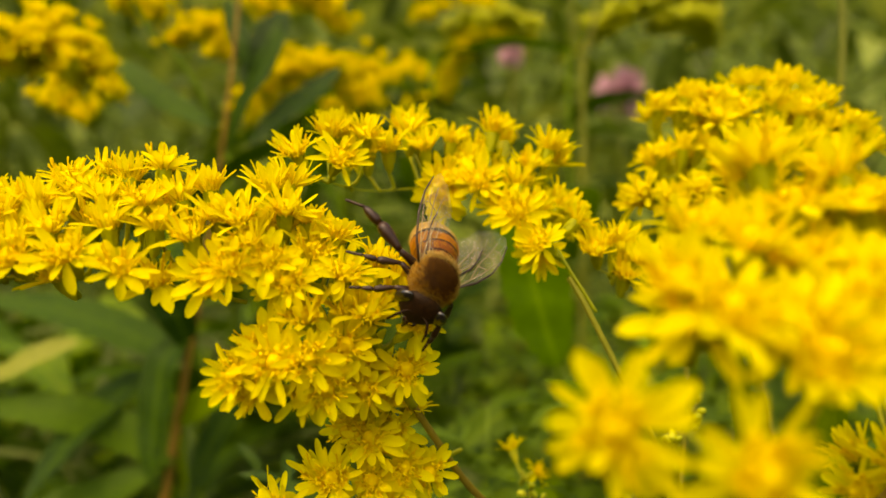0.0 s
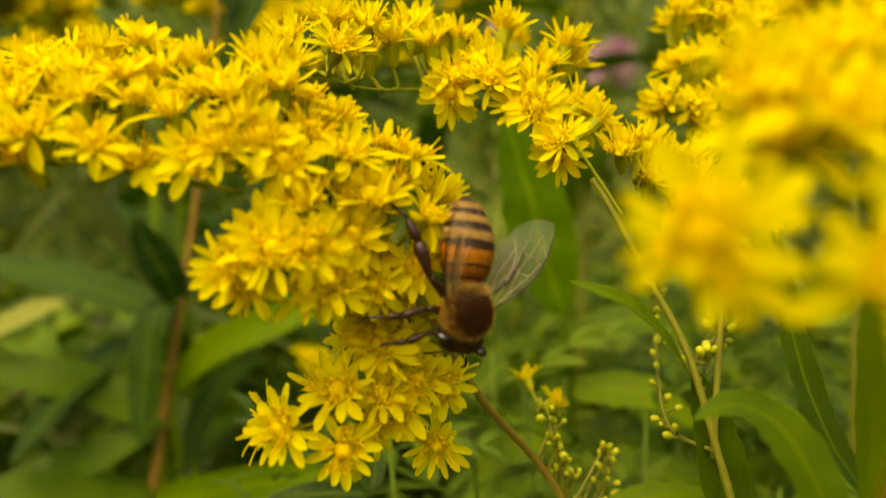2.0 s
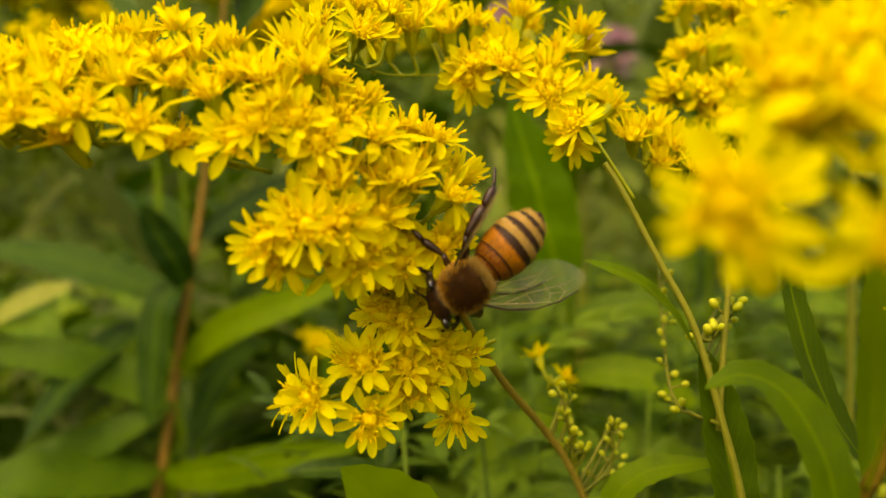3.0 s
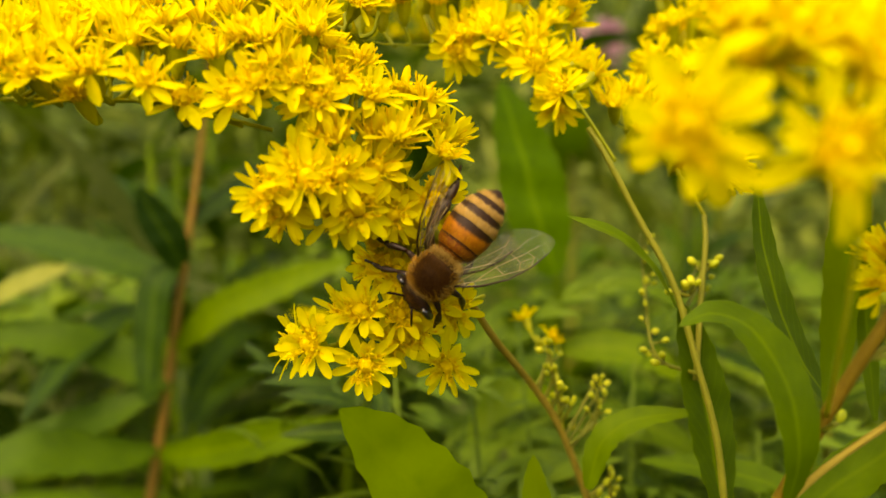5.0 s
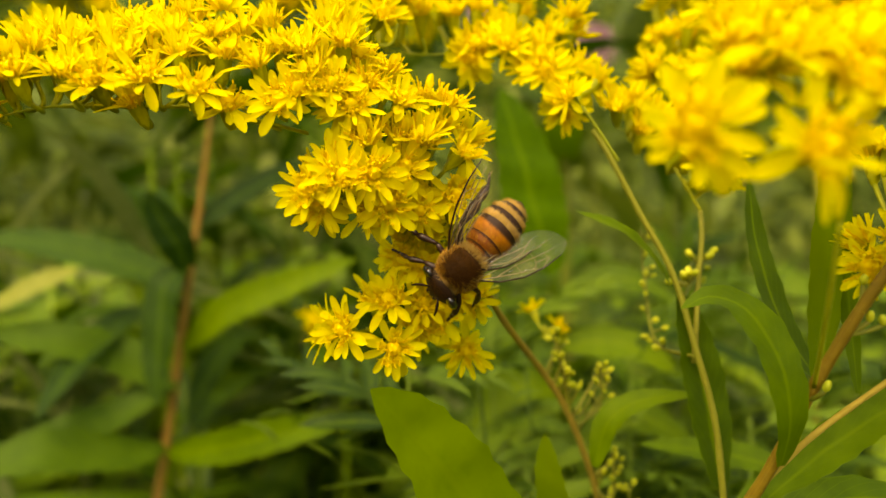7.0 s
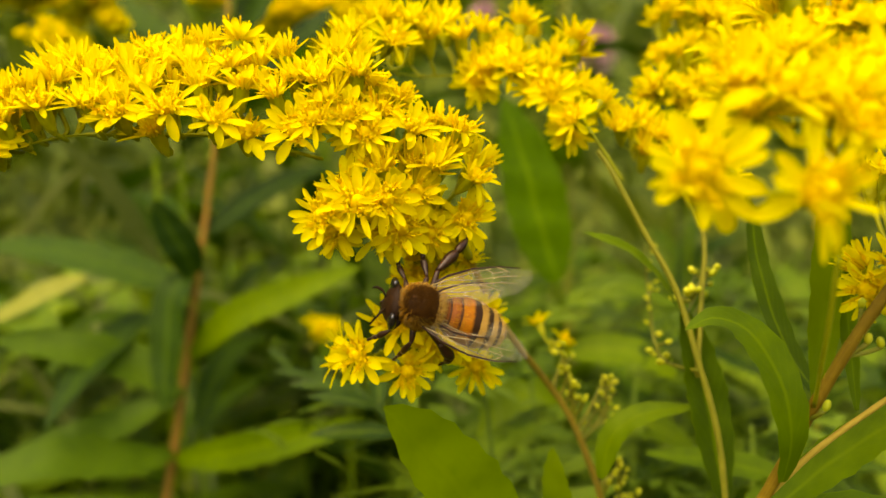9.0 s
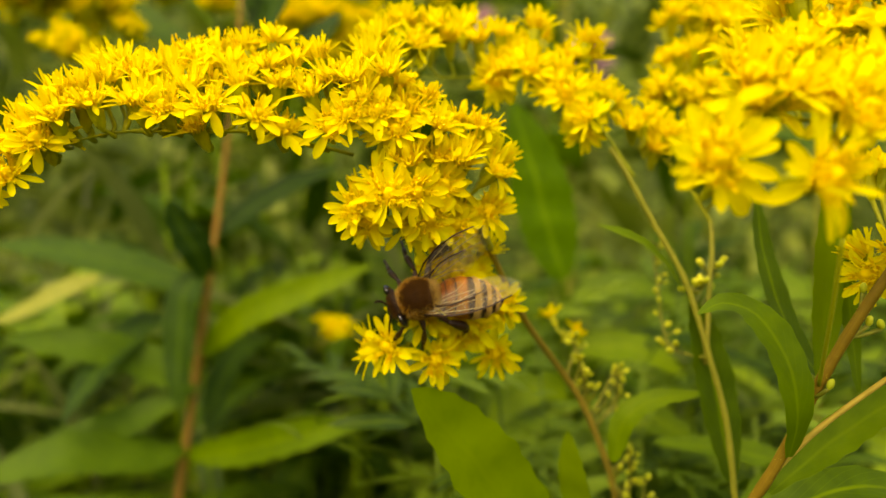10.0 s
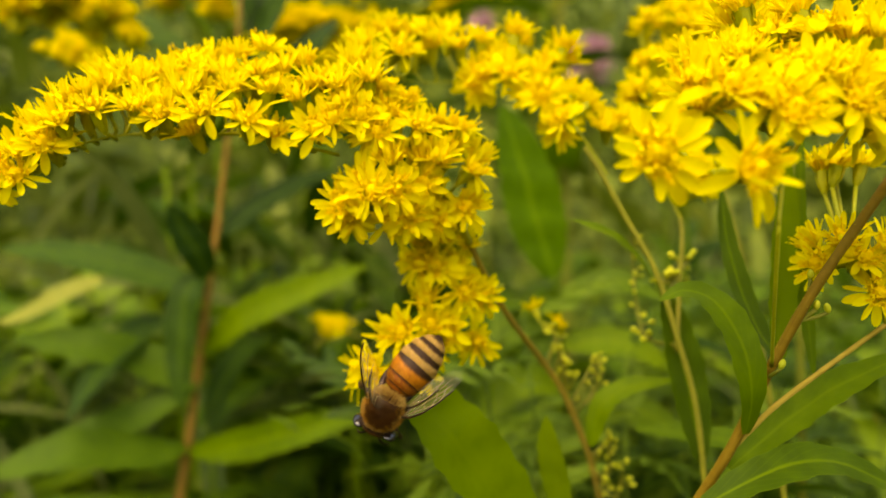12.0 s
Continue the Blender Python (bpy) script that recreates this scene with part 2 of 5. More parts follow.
def floret(g, foot, d, h, rng, slot=0):
    """One tubular disc floret with five splayed lobes and a stamen column."""
    d = Vector(d).normalized()
    side = d.orthogonal().normalized()
    up = d.cross(side)
    foot = Vector(foot)
    g.tube([foot, foot + d * h * 0.6, foot + d * h * 0.85], [0.10, 0.13, 0.20], 5, slot, caps=False)
    for k in range(5):
        a = 2 * math.pi * k / 5 + rng.random()
        o = math.cos(a) * side + math.sin(a) * up
        t = d.cross(o)
        p = foot + d * h * 0.82 + o * 0.2
        i = len(g.v)
        g.v.extend([tuple(p + t * 0.10), tuple(p - t * 0.10), tuple(p + o * 0.32 + d * rng.uniform(0.02, 0.3))])
        g.face((i, i + 1, i + 2), slot)
    g.tube([foot + d * h * 0.7, foot + d * h * 1.1, foot + d * h * 1.3 + side * 0.06, foot + d * h * 1.42 + side * 0.1], [0.05, 0.05, 0.09, 0.04], 4, slot)


def disc_geo(seed):
    g, rng = Geo(), random.Random(seed)
    for k in range(14):
        r, a = (0.18, k * 1.6) if k < 4 else (0.55, k * 0.571 + rng.random() * 0.4)
        o = Vector((math.cos(a), math.sin(a), 0))
        floret(g, o * r + Vector((0, 0, -0.2)), o * (0.3 + 0.6 * r) + Vector((rng.gauss(0, 0.12), rng.gauss(0, 0.12), 1)), rng.uniform(0.75, 1.4), rng)
    g.ball((0, 0, 0.1), (0.62, 0.62, 0.85), 0, 4, 8)
    g.v = [(x * MM, y * MM, z * MM) for x, y, z in g.v]
    return g


DISC_MESHES = [disc_geo(s).mesh("disc", DISC) for s in (3, 5, 8, 13)]


def cup_geo():
    """The green cup of overlapping bracts under a flower head."""
    g = Geo()
    prof = [(-2.3, 0.12), (-2.05, 0.27), (-1.5, 0.42), (-0.9, 0.50), (-0.1, 0.62)]
    g.grid([[(r * math.cos(a) * MM, r * math.sin(a) * MM, z * MM) for a in (2 * math.pi * j / 8 for j in range(8))] for z, r in prof], closed=True)
    for k in range(14):
        a, z0, r0 = k * 2.4, -1.95 + 0.06 * k, 0.31 + 0.016 * k
        o, t = Vector((math.cos(a), math.sin(a), 0)), Vector((-math.sin(a), math.cos(a), 0))
        b = o * r0 + Vector((0, 0, z0))
        i = len(g.v)
        g.v.extend([tuple(q * MM) for q in (b + t * 0.2, b - t * 0.2, b + o * 0.16 - t * 0.17 + Vector((0, 0, 0.75)), b + o * 0.12 + Vector((0, 0, 1.25)), b + o * 0.16 + t * 0.17 + Vector((0, 0, 0.75)))])
        g.face((i, i + 1, i + 2, i + 3, i + 4))
    return g


CUP_MESH = cup_geo().mesh("flower_head", BRACT)


def flower_head(plant, place, d, size, rng, brush=False):
    """One open head: cup of bracts, disc florets, and its ray petals, each a piece."""
    head = part("flower_head", CUP_MESH, plant, m=aim(place - plant.location, d, rng.uniform(0, 6.28), size))
    part("disc", rng.choice(DISC_MESHES), head, m=pose(0, 0, 0, 0, 0, rng.uniform(0, 360)))
    n = rng.choice((16, 17, 18)) if brush else rng.choice((14, 15, 16, 17))
    rise = (14, 28, 42, 54, 64, 74) if brush else (-10, -2, 6, 14, 24, 36, 52)
    kinds = SLIM_MESHES if brush else PETAL_MESHES + SLIM_MESHES[:2]
    for k in range(n):
        m = pose(0, 0, -0.0001, 0, 0, 360 * k / n + rng.uniform(-9, 9)) @ pose(0.00055, 0, 0, rng.uniform(-14, 14), -rng.choice(rise) - rng.uniform(-6, 6), 0)
        part("petal", rng.choice(kinds), head, m=m @ Matrix.Diagonal((*[rng.uniform(0.88, 1.1)] * 2, 1, 1)))
    return head


def joined_head(seed, petals, florets):
    """A whole head in one mesh, for plumes further off."""
    g, rng = Geo(), random.Random(seed)
    g.grid([[(r * math.cos(a) * MM, r * math.sin(a) * MM, z * MM) for a in (2 * math.pi * j / 6 for j in range(6))] for z, r in ((-2.4, 0.2), (-1.6, 0.6), (-0.1, 0.72))], 1, closed=True)
    for k in range(petals):
        p = petal_mesh(rng.uniform(1.8, 2.25), rng.uniform(0.58, 0.74), 10, rng.uniform(-40, 20), 0.12)
        m = pose(0, 0, 0, 0, 0, 360 * k / petals + rng.uniform(-12, 12)) @ pose(0.00055, 0, 0, rng.uniform(-14, 14), -rng.choice((5, 20, 35, 60)), 0)
        i = len(g.v)
        g.v.extend([tuple(m @ Vector(v)) for v in p.v])
        for f, uv in zip(p.f, range(len(p.f))):
            g.face(tuple(i + q for q in f), 0, p.uv[uv * 4:uv * 4 + 4])
    for k in range(florets):
        a, r = rng.uniform(0, 6.28), rng.uniform(0.1, 0.5)
        o = Vector((math.cos(a), math.sin(a), 0))
        g.tube([o * r * MM, (o * r * 1.4 + Vector((0, 0, 1.5))) * MM], [0.16 * MM, 0.24 * MM], 4, 2)
    g.ball((0, 0, 0.1 * MM), (0.6 * MM, 0.6 * MM, 0.9 * MM), 2, 4, 6)
    return g


FAR_HEADS = [joined_head(s, 13, 9).mesh("flower_head", PETALS, BRACT, DISC) for s in (1, 2, 3)]


def nearest(curve, p):
    return min(curve, key=lambda q: (q - p).length)


def branch(plant, axis, heads, radius=0.19, size=1.0, seed=1, far=False, up=0.55, toward=0.3, fill=0.9):
    """A flowering branch: its curved axis with the small stalks of its heads, and the heads themselves."""
    rng = random.Random(seed)
    curve = glide([at(p) for p in axis], 40)
    g = Geo()
    g.tube([p - plant.location for p in curve], [radius * MM * (1 - 0.6 * i / 40) for i in range(41)], 7)
    places = [at(h) for h in heads]
    for h in rng.sample(places, int(len(places) * fill)) if fill <= 1 else rng.choices(places, k=int(len(places) * fill)):
        places.append(h + Vector((max(-3, min(3, rng.gauss(0, 2.0))), 1.0 + rng.uniform(0, 3), rng.uniform(-1.2, 0.8))) * MM * size)
    for p in places:
        q = nearest(curve, p)
        d = (p - q).normalized() * 0.9 + Vector((rng.uniform(-0.25, 0.25), rng.uniform(-0.25, 0.2) - toward, up + rng.uniform(-0.2, 0.2)))
        if d.z < 0:
            d = Vector((d.x, d.y - 0.3, 0.3 * d.z))
        d.normalize()
        foot = p - d * 2.3 * MM * size
        if (foot - q).length > 0.3 * MM:
            bend = (q + foot) / 2 + (curve[0] - curve[-1]).normalized() * 0.5 * MM - d * 0.6 * MM
            g.tube([r - plant.location for r in glide([q, bend, foot], 6)], [0.22 * MM] * 7, 5)
        s = size * rng.uniform(0.98, 1.16)
        if far:
            part("flower_head", rng.choice(FAR_HEADS), plant, m=aim(p - plant.location, d, rng.uniform(0, 6.28), s))
        else:
            flower_head(plant, p, d, s, rng, brush=d.z > 0.66 and rng.random() < 0.85)
    return part("branch", g.mesh("branch", PEDICEL), plant)


def stem(plant, pts, r0, r1, mat=STALK, name="stem", to_ground=False, down=0):
    """A tapering stem through places in the world; to_ground lets it run on down to the soil."""
    curve = glide(pts, 8 * (len(pts) - 1))
    if to_ground:
        a, foot = curve[0], plant.location
        d = (curve[0] - curve[2]).normalized()
        k = (a.z - foot.z)
        rise, lead = foot + Vector((0, 0, k * 0.75)), a + d * 0.06
        curve = [foot * (1 - u) ** 3 + rise * 3 * u * (1 - u) ** 2 + lead * 3 * u * u * (1 - u) + a * u ** 3 for u in (1 - (1 - i / 36) ** 1.6 for i in range(36))] + curve
    g, n = Geo(), len(curve) - 1
    radii = [MM * (r0 + (r1 - r0) * (i / n) ** 1.5) * (1 + 0.04 * math.sin(i * 1.7)) for i in range(n + 1)]
    g.tube([p - plant.location for p in curve], radii, 9)
    made = part(name, g.mesh(name, mat), plant)
    if down:
        h, rng, k0 = Geo(), random.Random(len(curve)), n - 8 * (len(pts) - 1)
        for k in range(down):
            i = rng.randrange(max(k0 - 4, 1), n)
            d = (curve[i + 1] - curve[i - 1]).normalized()
            o = d.orthogonal().normalized()
            o.rotate(Matrix.Rotation(rng.uniform(0, 6.28), 3, d))
            p = curve[i] + (curve[i + 1] - curve[i]) * rng.random() - plant.location + o * radii[i] * 0.95
            w, tip = d * 0.014 * MM, p + (o + d * rng.uniform(-0.4, 0.6)) * rng.uniform(0.08, 0.22) * MM
            j = len(h.v)
            h.v.extend([tuple(p + w), tuple(p - w), tuple(tip)])
            h.face((j, j + 1, j + 2))
        part("down", h.mesh("down", BUD), made, "fine pale down")
    return made


def leaf_geo(pts, width, face, n=18, teeth=0.05, fold=0.16, tip_face=None):
    """A lance-shaped blade along pts with a creased midrib and faintly toothed edges; face: the way its upper side looks, tip_face that of its tip."""
    g, rows, base_face = Geo(), [], Vector(face).normalized()
    end_face = Vector(tip_face or face).normalized()
    curve = glide(pts, n)
    for i, p in enumerate(curve):
        u = i / n
        d = (curve[min(i + 1, n)] - curve[max(i - 1, 0)]).normalized()
        side = d.cross(base_face.lerp(end_face, u * u)).normalized()
        up = side.cross(d)
        w = width / 2 * max(0.03, (u + 0.02) ** 0.62 * (1 - u) ** 0.70 * 1.78)
        tooth = 1 + (teeth if i % 2 else -teeth)
        rows.append([p + side * s * w * (tooth if abs(s) == 1 else 1) + up * (abs(s) * fold * w + 0.05 * w * math.sin(i * 1.3 + s * 2)) for s in (-1, -0.7, -0.35, 0, 0.35, 0.7, 1)])
    g.grid(rows)
    return g


def leaf(plant, pts, width, face=(0, -0.6, 0.8), mat=LEAF, label="", fold=0.16, tip_face=None):
    return part("leaf", leaf_geo([at(p) - plant.location for p in pts], width * MM, face, fold=fold, tip_face=tip_face).mesh("leaf", mat), plant, label)


def buds(plant, places, size=0.75, onto=(), seed=4):
    """Closed flower buds, each a green-yellow egg on a short stalk."""
    rng = random.Random(seed)
    for p in places:
        g = Geo()
        c = at(p) - plant.location
        d = Vector((rng.uniform(-0.5, 0.5), rng.uniform(-0.6, 0.1), 1)).normalized()
        g.ball(c, (size * MM * 0.68, size * MM * 0.68, size * MM * 1.15), 0, 7, 9, d)
        stalk = glide([at(q) for q in onto], 60)
        end = nearest(stalk, at(p) - Vector((0, 0, 2.5 * MM))) - plant.location
        g.tube(glide([c - d * size * MM, (c + end) / 2 - d * 0.4 * MM, end], 5), 0.2 * MM, 5, 1)
        part("bud", g.mesh("bud", BUD, STALK), plant)


def bud_sprig(plant, pts, count, seed, size=0.42):
    """A thin side stalk set with small closed buds."""
    rng = random.Random(seed)
    curve = glide([at(p) for p in pts], 40)
    g = Geo()
    g.tube([p - plant.location for p in curve], [(0.24 - 0.1 * i / 40) * MM for i in range(41)], 6)
    sprig = part("side_stem", g.mesh("side_stem", STALK), plant)
    for k in range(count):
        q = curve[8 + int(32 * k / count)] - plant.location
        d = Vector((rng.gauss(0, 1), rng.gauss(-0.2, 0.8), rng.uniform(0.2, 1.2))).normalized()
        r = size * rng.uniform(0.75, 1.2) * MM
        c = q + d * rng.uniform(1.0, 2.0) * MM
        h = Geo()
        h.ball(c, (r * 0.85, r * 0.85, r * 1.15), 0, 6, 8, d)
        h.tube([q, c - d * r], 0.13 * MM, 5, 1)
        part("bud", h.mesh("bud", BUD, STALK), sprig)


# ---- the setting ----
def ground():
    g, n, rng = Geo(), 60, random.Random(2)
    rows = []
    for i in range(n + 1):
        row = []
        for j in range(n + 1):
            x, y = ((abs(v) ** 2.2) * (1 if v > 0 else -1) * 40 for v in (2 * i / n - 1, 2 * j / n - 1))
            row.append((x, y, 0.03 * noise.noise((x * 2, y * 2, 0)) - 0.03))
        rows.append(row)
    g.grid(rows)
    return tagged(new("ground", g.mesh("ground", SOIL)), "dark damp soil under the tall plants", "ground", kind="structure")


def hedge():
    """A bushy green bank that closes the view all round."""
    g, rows = Geo(), []
    for i in range(97):
        a = 2 * math.pi * i / 96
        row = []
        for j in range(15):
            z = (2.6 + 2.4 * math.cos(a)) * j / 14
            r = 4.2 + 0.35 * noise.noise((math.cos(a) * 9, math.sin(a) * 9, z * 3)) + 0.25 * z
            row.append((r * math.sin(a), r * math.cos(a), z - 0.05 + 0.35 * noise.noise((a * 8, 3, 1)) * (j / 14)))
        rows.append(row)
    g.grid(rows)
    return tagged(new("backdrop", g.mesh("backdrop", HEDGE)), "dark bushy green bank behind the meadow", "hedge", kind="structure")


ground()
hedge()


# ---- leaf variants shared by the plants behind ----
def loose_leaf(length, width, rise, droop, twist):
    pts, x, z, n = [], 0.0, 0.0, 6
    for i in range(n + 1):
        a = radians(rise - droop * (i / n))
        pts.append(Vector((x, twist * length * 0.1 * math.sin(3 * i / n), z)))
        x, z = x + length / n * math.cos(a), z + length / n * math.sin(a)
    return leaf_geo(pts, width, (0, 0, 1), n=12)


# These blades take the darkened green, shade included in the colour.
LEAF_MESHES = [loose_leaf(*p).mesh("leaf", SHADELEAF) for p in (
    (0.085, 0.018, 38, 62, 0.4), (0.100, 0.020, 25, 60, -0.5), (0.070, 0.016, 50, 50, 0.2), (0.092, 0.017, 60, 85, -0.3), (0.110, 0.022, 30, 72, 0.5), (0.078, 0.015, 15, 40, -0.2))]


def plume(plant, tip_from, tip_to, count, seed, spread=6.0, size=1.3):
    """A small arching plume of joined heads between two places."""
    rng = random.Random(seed)
    a, b = at(tip_from), at(tip_to)
    mid = (a + b) / 2 + Vector((0, 0, (b - a).length * 0.25))
    curve = glide([a, mid, b], 20)
    g = Geo()
    g.tube([p - plant.location for p in curve], [0.6 * MM] * 21, 5)
    part("branch", g.mesh("branch", STALK), plant)
    for k in range(count):
        q = curve[rng.randrange(21)]
        o = Vector((rng.gauss(0, 0.5), rng.gauss(0, 0.5), abs(rng.gauss(0.3, 0.5)))) * spread * MM
        part("flower_head", rng.choice(FAR_HEADS), plant, m=aim(q + o - plant.location, o.normalized() + Vector((0, -0.3, 0.8)), rng.uniform(0, 6.28), size * rng.uniform(0.85, 1.2)))


def background_plant(x, y, top, seed, lean=0.0, leaves=18, russet=False, label="leafy green goldenrod plant behind the flowers"):
    """A leafy stem with its leaves in a spiral up to top (metres above the ground)."""
    rng = random.Random(seed)
    plant = thing("goldenrod_plant", (x, y, 0), label, "plant", "goldenrod plants behind")
    pts = [Vector((x, y, 0)), Vector((x + lean * 0.3 + rng.uniform(-0.01, 0.01), y, top * 0.5)), Vector((x + lean, y + rng.uniform(-0.02, 0.02), top))]
    stem(plant, pts, 1.7, 0.9, RUSSET if russet else LEAF)
    curve = glide(pts, 200)
    for k in range(leaves):
        p = curve[int(200 - 110 * k / leaves) - 1]
        s = rng.uniform(0.75, 1.15)
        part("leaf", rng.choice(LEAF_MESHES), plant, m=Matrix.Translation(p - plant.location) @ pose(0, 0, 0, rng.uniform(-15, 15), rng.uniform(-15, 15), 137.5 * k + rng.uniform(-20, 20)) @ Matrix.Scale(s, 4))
    return plant


# ---- the goldenrod the bee visits ----
def main_plant():
    plant = thing("goldenrod_plant", at((38.6, 102.9, -116.7)) * 1.0, "goldenrod in full bloom with arching bright yellow plumes", "plant", "flowering goldenrod")
    plant.location.z = 0
    stem(plant, [at(p) for p in [(17.7, 82.5, -47.7), (15.4, 80.3, -40.2), (11.8, 78.1, -31.9), (8.4, 75.9, -26.9), (3.1, 69.8, -20.4), (-0.1, 66.0, -15.3), (-2.3, 62.7, -11.4)]], 0.5, 0.32, TANSTALK, to_ground=True, down=900)
    branch(plant, [(-16.3, 57.8, -2.2), (-20.9, 56.6, -1.2), (-25.2, 55.5, -0.5), (-31.2, 55.0, -0.6), (-37.3, 55.0, -0.6), (-42.8, 55.0, -1.9), (-47.2, 55.0, -4.0), (-51.0, 55.0, -6.5)],
           [(-46.5, 52.8, -4.8), (-46.6, 53.4, -2.5), (-43.8, 52.5, -1.9), (-46.0, 55.0, 0.2), (-42.7, 53.9, 2.5), (-42.3, 52.2, 0.2), (-49.2, 53.4, -4.2), (-49.8, 53.9, -6.1), (-41.2, 55.0, 3.3), (-39.1, 52.5, 1.5), (-39.0, 55.0, 4.2)], seed=11, size=1.08, up=0.6)
    branch(plant, [(-18.7, 57.8, -1.9), (-25.2, 55.5, -0.5), (-31.2, 55.0, -0.6), (-37.3, 55.0, -0.6)],
           [(-38.5, 57.2, 6.1), (-35.8, 55.0, 4.5), (-35.3, 52.5, 1.7), (-32.6, 52.0, 0.9), (-33.5, 56.6, 5.5), (-30.9, 57.8, 6.5), (-31.2, 54.2, 3.4), (-28.6, 52.2, 1.3), (-28.0, 56.6, 6.1), (-27.1, 58.9, 8.2), (-24.7, 52.5, 0.4), (-24.3, 59.4, 9.3), (-24.3, 55.5, 5.8), (-26.6, 54.5, 3.8), (-23.1, 55.0, 3.9), (-32.8, 60.0, 8.2)], seed=12, size=1.08, up=0.55, fill=0.75)
    branch(plant, [(-2.3, 62.7, -11.4), (-5.0, 60.5, -6.5), (-8.0, 58.9, -2.4), (-12.8, 57.8, 0.1), (-16.9, 57.2, 0.6), (-20.9, 56.6, -0.9)],
           [(-19.8, 57.8, 7.3), (-20.1, 54.5, 3.1), (-16.3, 55.0, 4.5), (-14.9, 58.3, 7.5), (-12.9, 56.1, 5.4), (-16.4, 53.1, 0.6), (-18.1, 53.6, -0.4), (-13.7, 53.9, 1.2), (-12.1, 54.2, -0.5), (-9.2, 58.3, 3.6), (-7.9, 55.5, 0.3), (-10.7, 56.6, 2.0), (-22.1, 57.2, 6.2), (-11.6, 58.3, 4.8), (-18.4, 56.1, 4.8), (-15.4, 54.5, 2.7)], seed=13, size=1.08, radius=0.5, fill=0.6)
    branch(plant, [(-2.3, 62.7, -11.4), (-4.3, 61.1, -7.7), (-6.8, 59.4, -4.8), (-10.4, 57.8, -5.2), (-13.9, 56.6, -6.5)],
           [(-3.5, 58.3, 0.7), (-6.2, 56.1, -2.8), (-2.3, 57.8, -3.8), (-4.1, 58.9, -1.3), (-15.9, 53.6, -7.7), (-12.7, 53.1, -6.6), (-10.2, 53.4, -6.3), (-9.1, 55.0, -8.7), (-13.8, 54.5, -5.2), (-7.8, 56.1, -5.4), (-10.9, 55.0, -3.2), (-2.9, 58.9, -7.7), (-6.3, 57.8, -9.1), (-15.0, 55.0, -8.9), (-11.0, 56.1, -9.2)], seed=14, size=1.08, radius=0.5, up=0.35, fill=0.5)
    branch(plant, [(2.3, 68.2, -16.5), (0.3, 67.1, -16.9), (-2.8, 65.5, -16.4), (-5.8, 63.8, -15.0)],
           [(-3.1, 62.7, -16.8), (-0.8, 64.3, -17.7), (-1.4, 65.7, -22.9), (-6.1, 61.6, -14.1)], seed=15, size=1.12, up=0.35, toward=0.45, fill=0.0)
    branch(plant, [(-0.7, 66.5, -16.5), (-2.8, 64.9, -14.1), (-5.1, 63.2, -12.4), (-7.6, 61.6, -10.8)],
           [(-7.7, 59.4, -9.7), (-4.6, 60.5, -8.1), (-7.0, 63.2, -12.8), (-3.8, 63.8, -13.8), (-5.3, 62.1, -10.9), (-2.7, 64.3, -11.7)], seed=17, size=1.08, up=0.2, toward=0.5, fill=0.0)
    branch(plant, [(-2.8, 64.9, -14.1), (-5.0, 64.2, -13.6), (-7.2, 63.8, -13.2)],
           [(-7.7, 62.4, -11.2), (-8.0, 62.8, -13.7), (-5.2, 65.0, -12.4)], seed=19, size=1.1, up=0.15, toward=0.5, fill=0.0)
    branch(plant, [(12.2, 78.1, -32.3), (12.0, 78.6, -27.4), (11.1, 79.8, -24.4), (10.1, 82.5, -22.3)],
           [(9.1, 85.8, -20.5), (11.7, 82.5, -22.5)], radius=0.25, size=0.8, seed=16, fill=0.0)
    buds(plant, [(10.4, 77.0, -23.3), (10.0, 77.0, -25.0), (10.9, 77.0, -25.4), (11.6, 77.0, -27.1), (12.5, 77.0, -28.8), (13.3, 77.0, -28.7), (10.9, 77.0, -28.2)], 0.42, [(17.7, 82.5, -47.7), (15.4, 80.3, -40.2), (11.8, 78.1, -31.9), (8.4, 75.9, -26.9), (3.1, 69.8, -20.4), (-0.1, 66.0, -15.3), (-2.3, 62.7, -11.4)])
    buds(plant, [(17.7, 82.5, -28.0), (17.1, 82.5, -27.4), (18.2, 82.5, -29.0), (17.8, 79.8, -38.9), (18.4, 79.8, -38.2), (17.0, 79.8, -40.1), (18.0, 79.8, -44.0)], 0.5, [(17.7, 82.5, -47.7), (15.4, 80.3, -40.2), (11.8, 78.1, -31.9), (8.4, 75.9, -26.9), (3.1, 69.8, -20.4), (-0.1, 66.0, -15.3), (-2.3, 62.7, -11.4)])
    for k, (pts, count) in enumerate((([(11.8, 78.1, -31.9), (11.6, 77.5, -29.1), (10.9, 77.0, -26.0), (10.2, 77.0, -22.4)], 16), ([(13.1, 78.6, -34.3), (16.1, 79.8, -32.3), (16.8, 79.8, -29.9), (16.2, 79.8, -27.0)], 12), ([(16.3, 80.8, -42.7), (17.9, 80.3, -44.2), (18.2, 79.8, -41.3), (18.0, 79.8, -37.9)], 16), ([(16.8, 81.4, -45.3), (19.3, 80.3, -46.5), (20.0, 79.8, -44.0), (20.1, 79.8, -42.3)], 9))):
        bud_sprig(plant, pts, count, 70 + k)
    leaf(plant, [(11.4, 73.7, -52.1), (9.4, 71.5, -42.6), (8.0, 69.8, -37.1), (7.4, 68.8, -32.4)], 4.6, face=(-0.3, -1, 0.1), mat=PALELEAF)
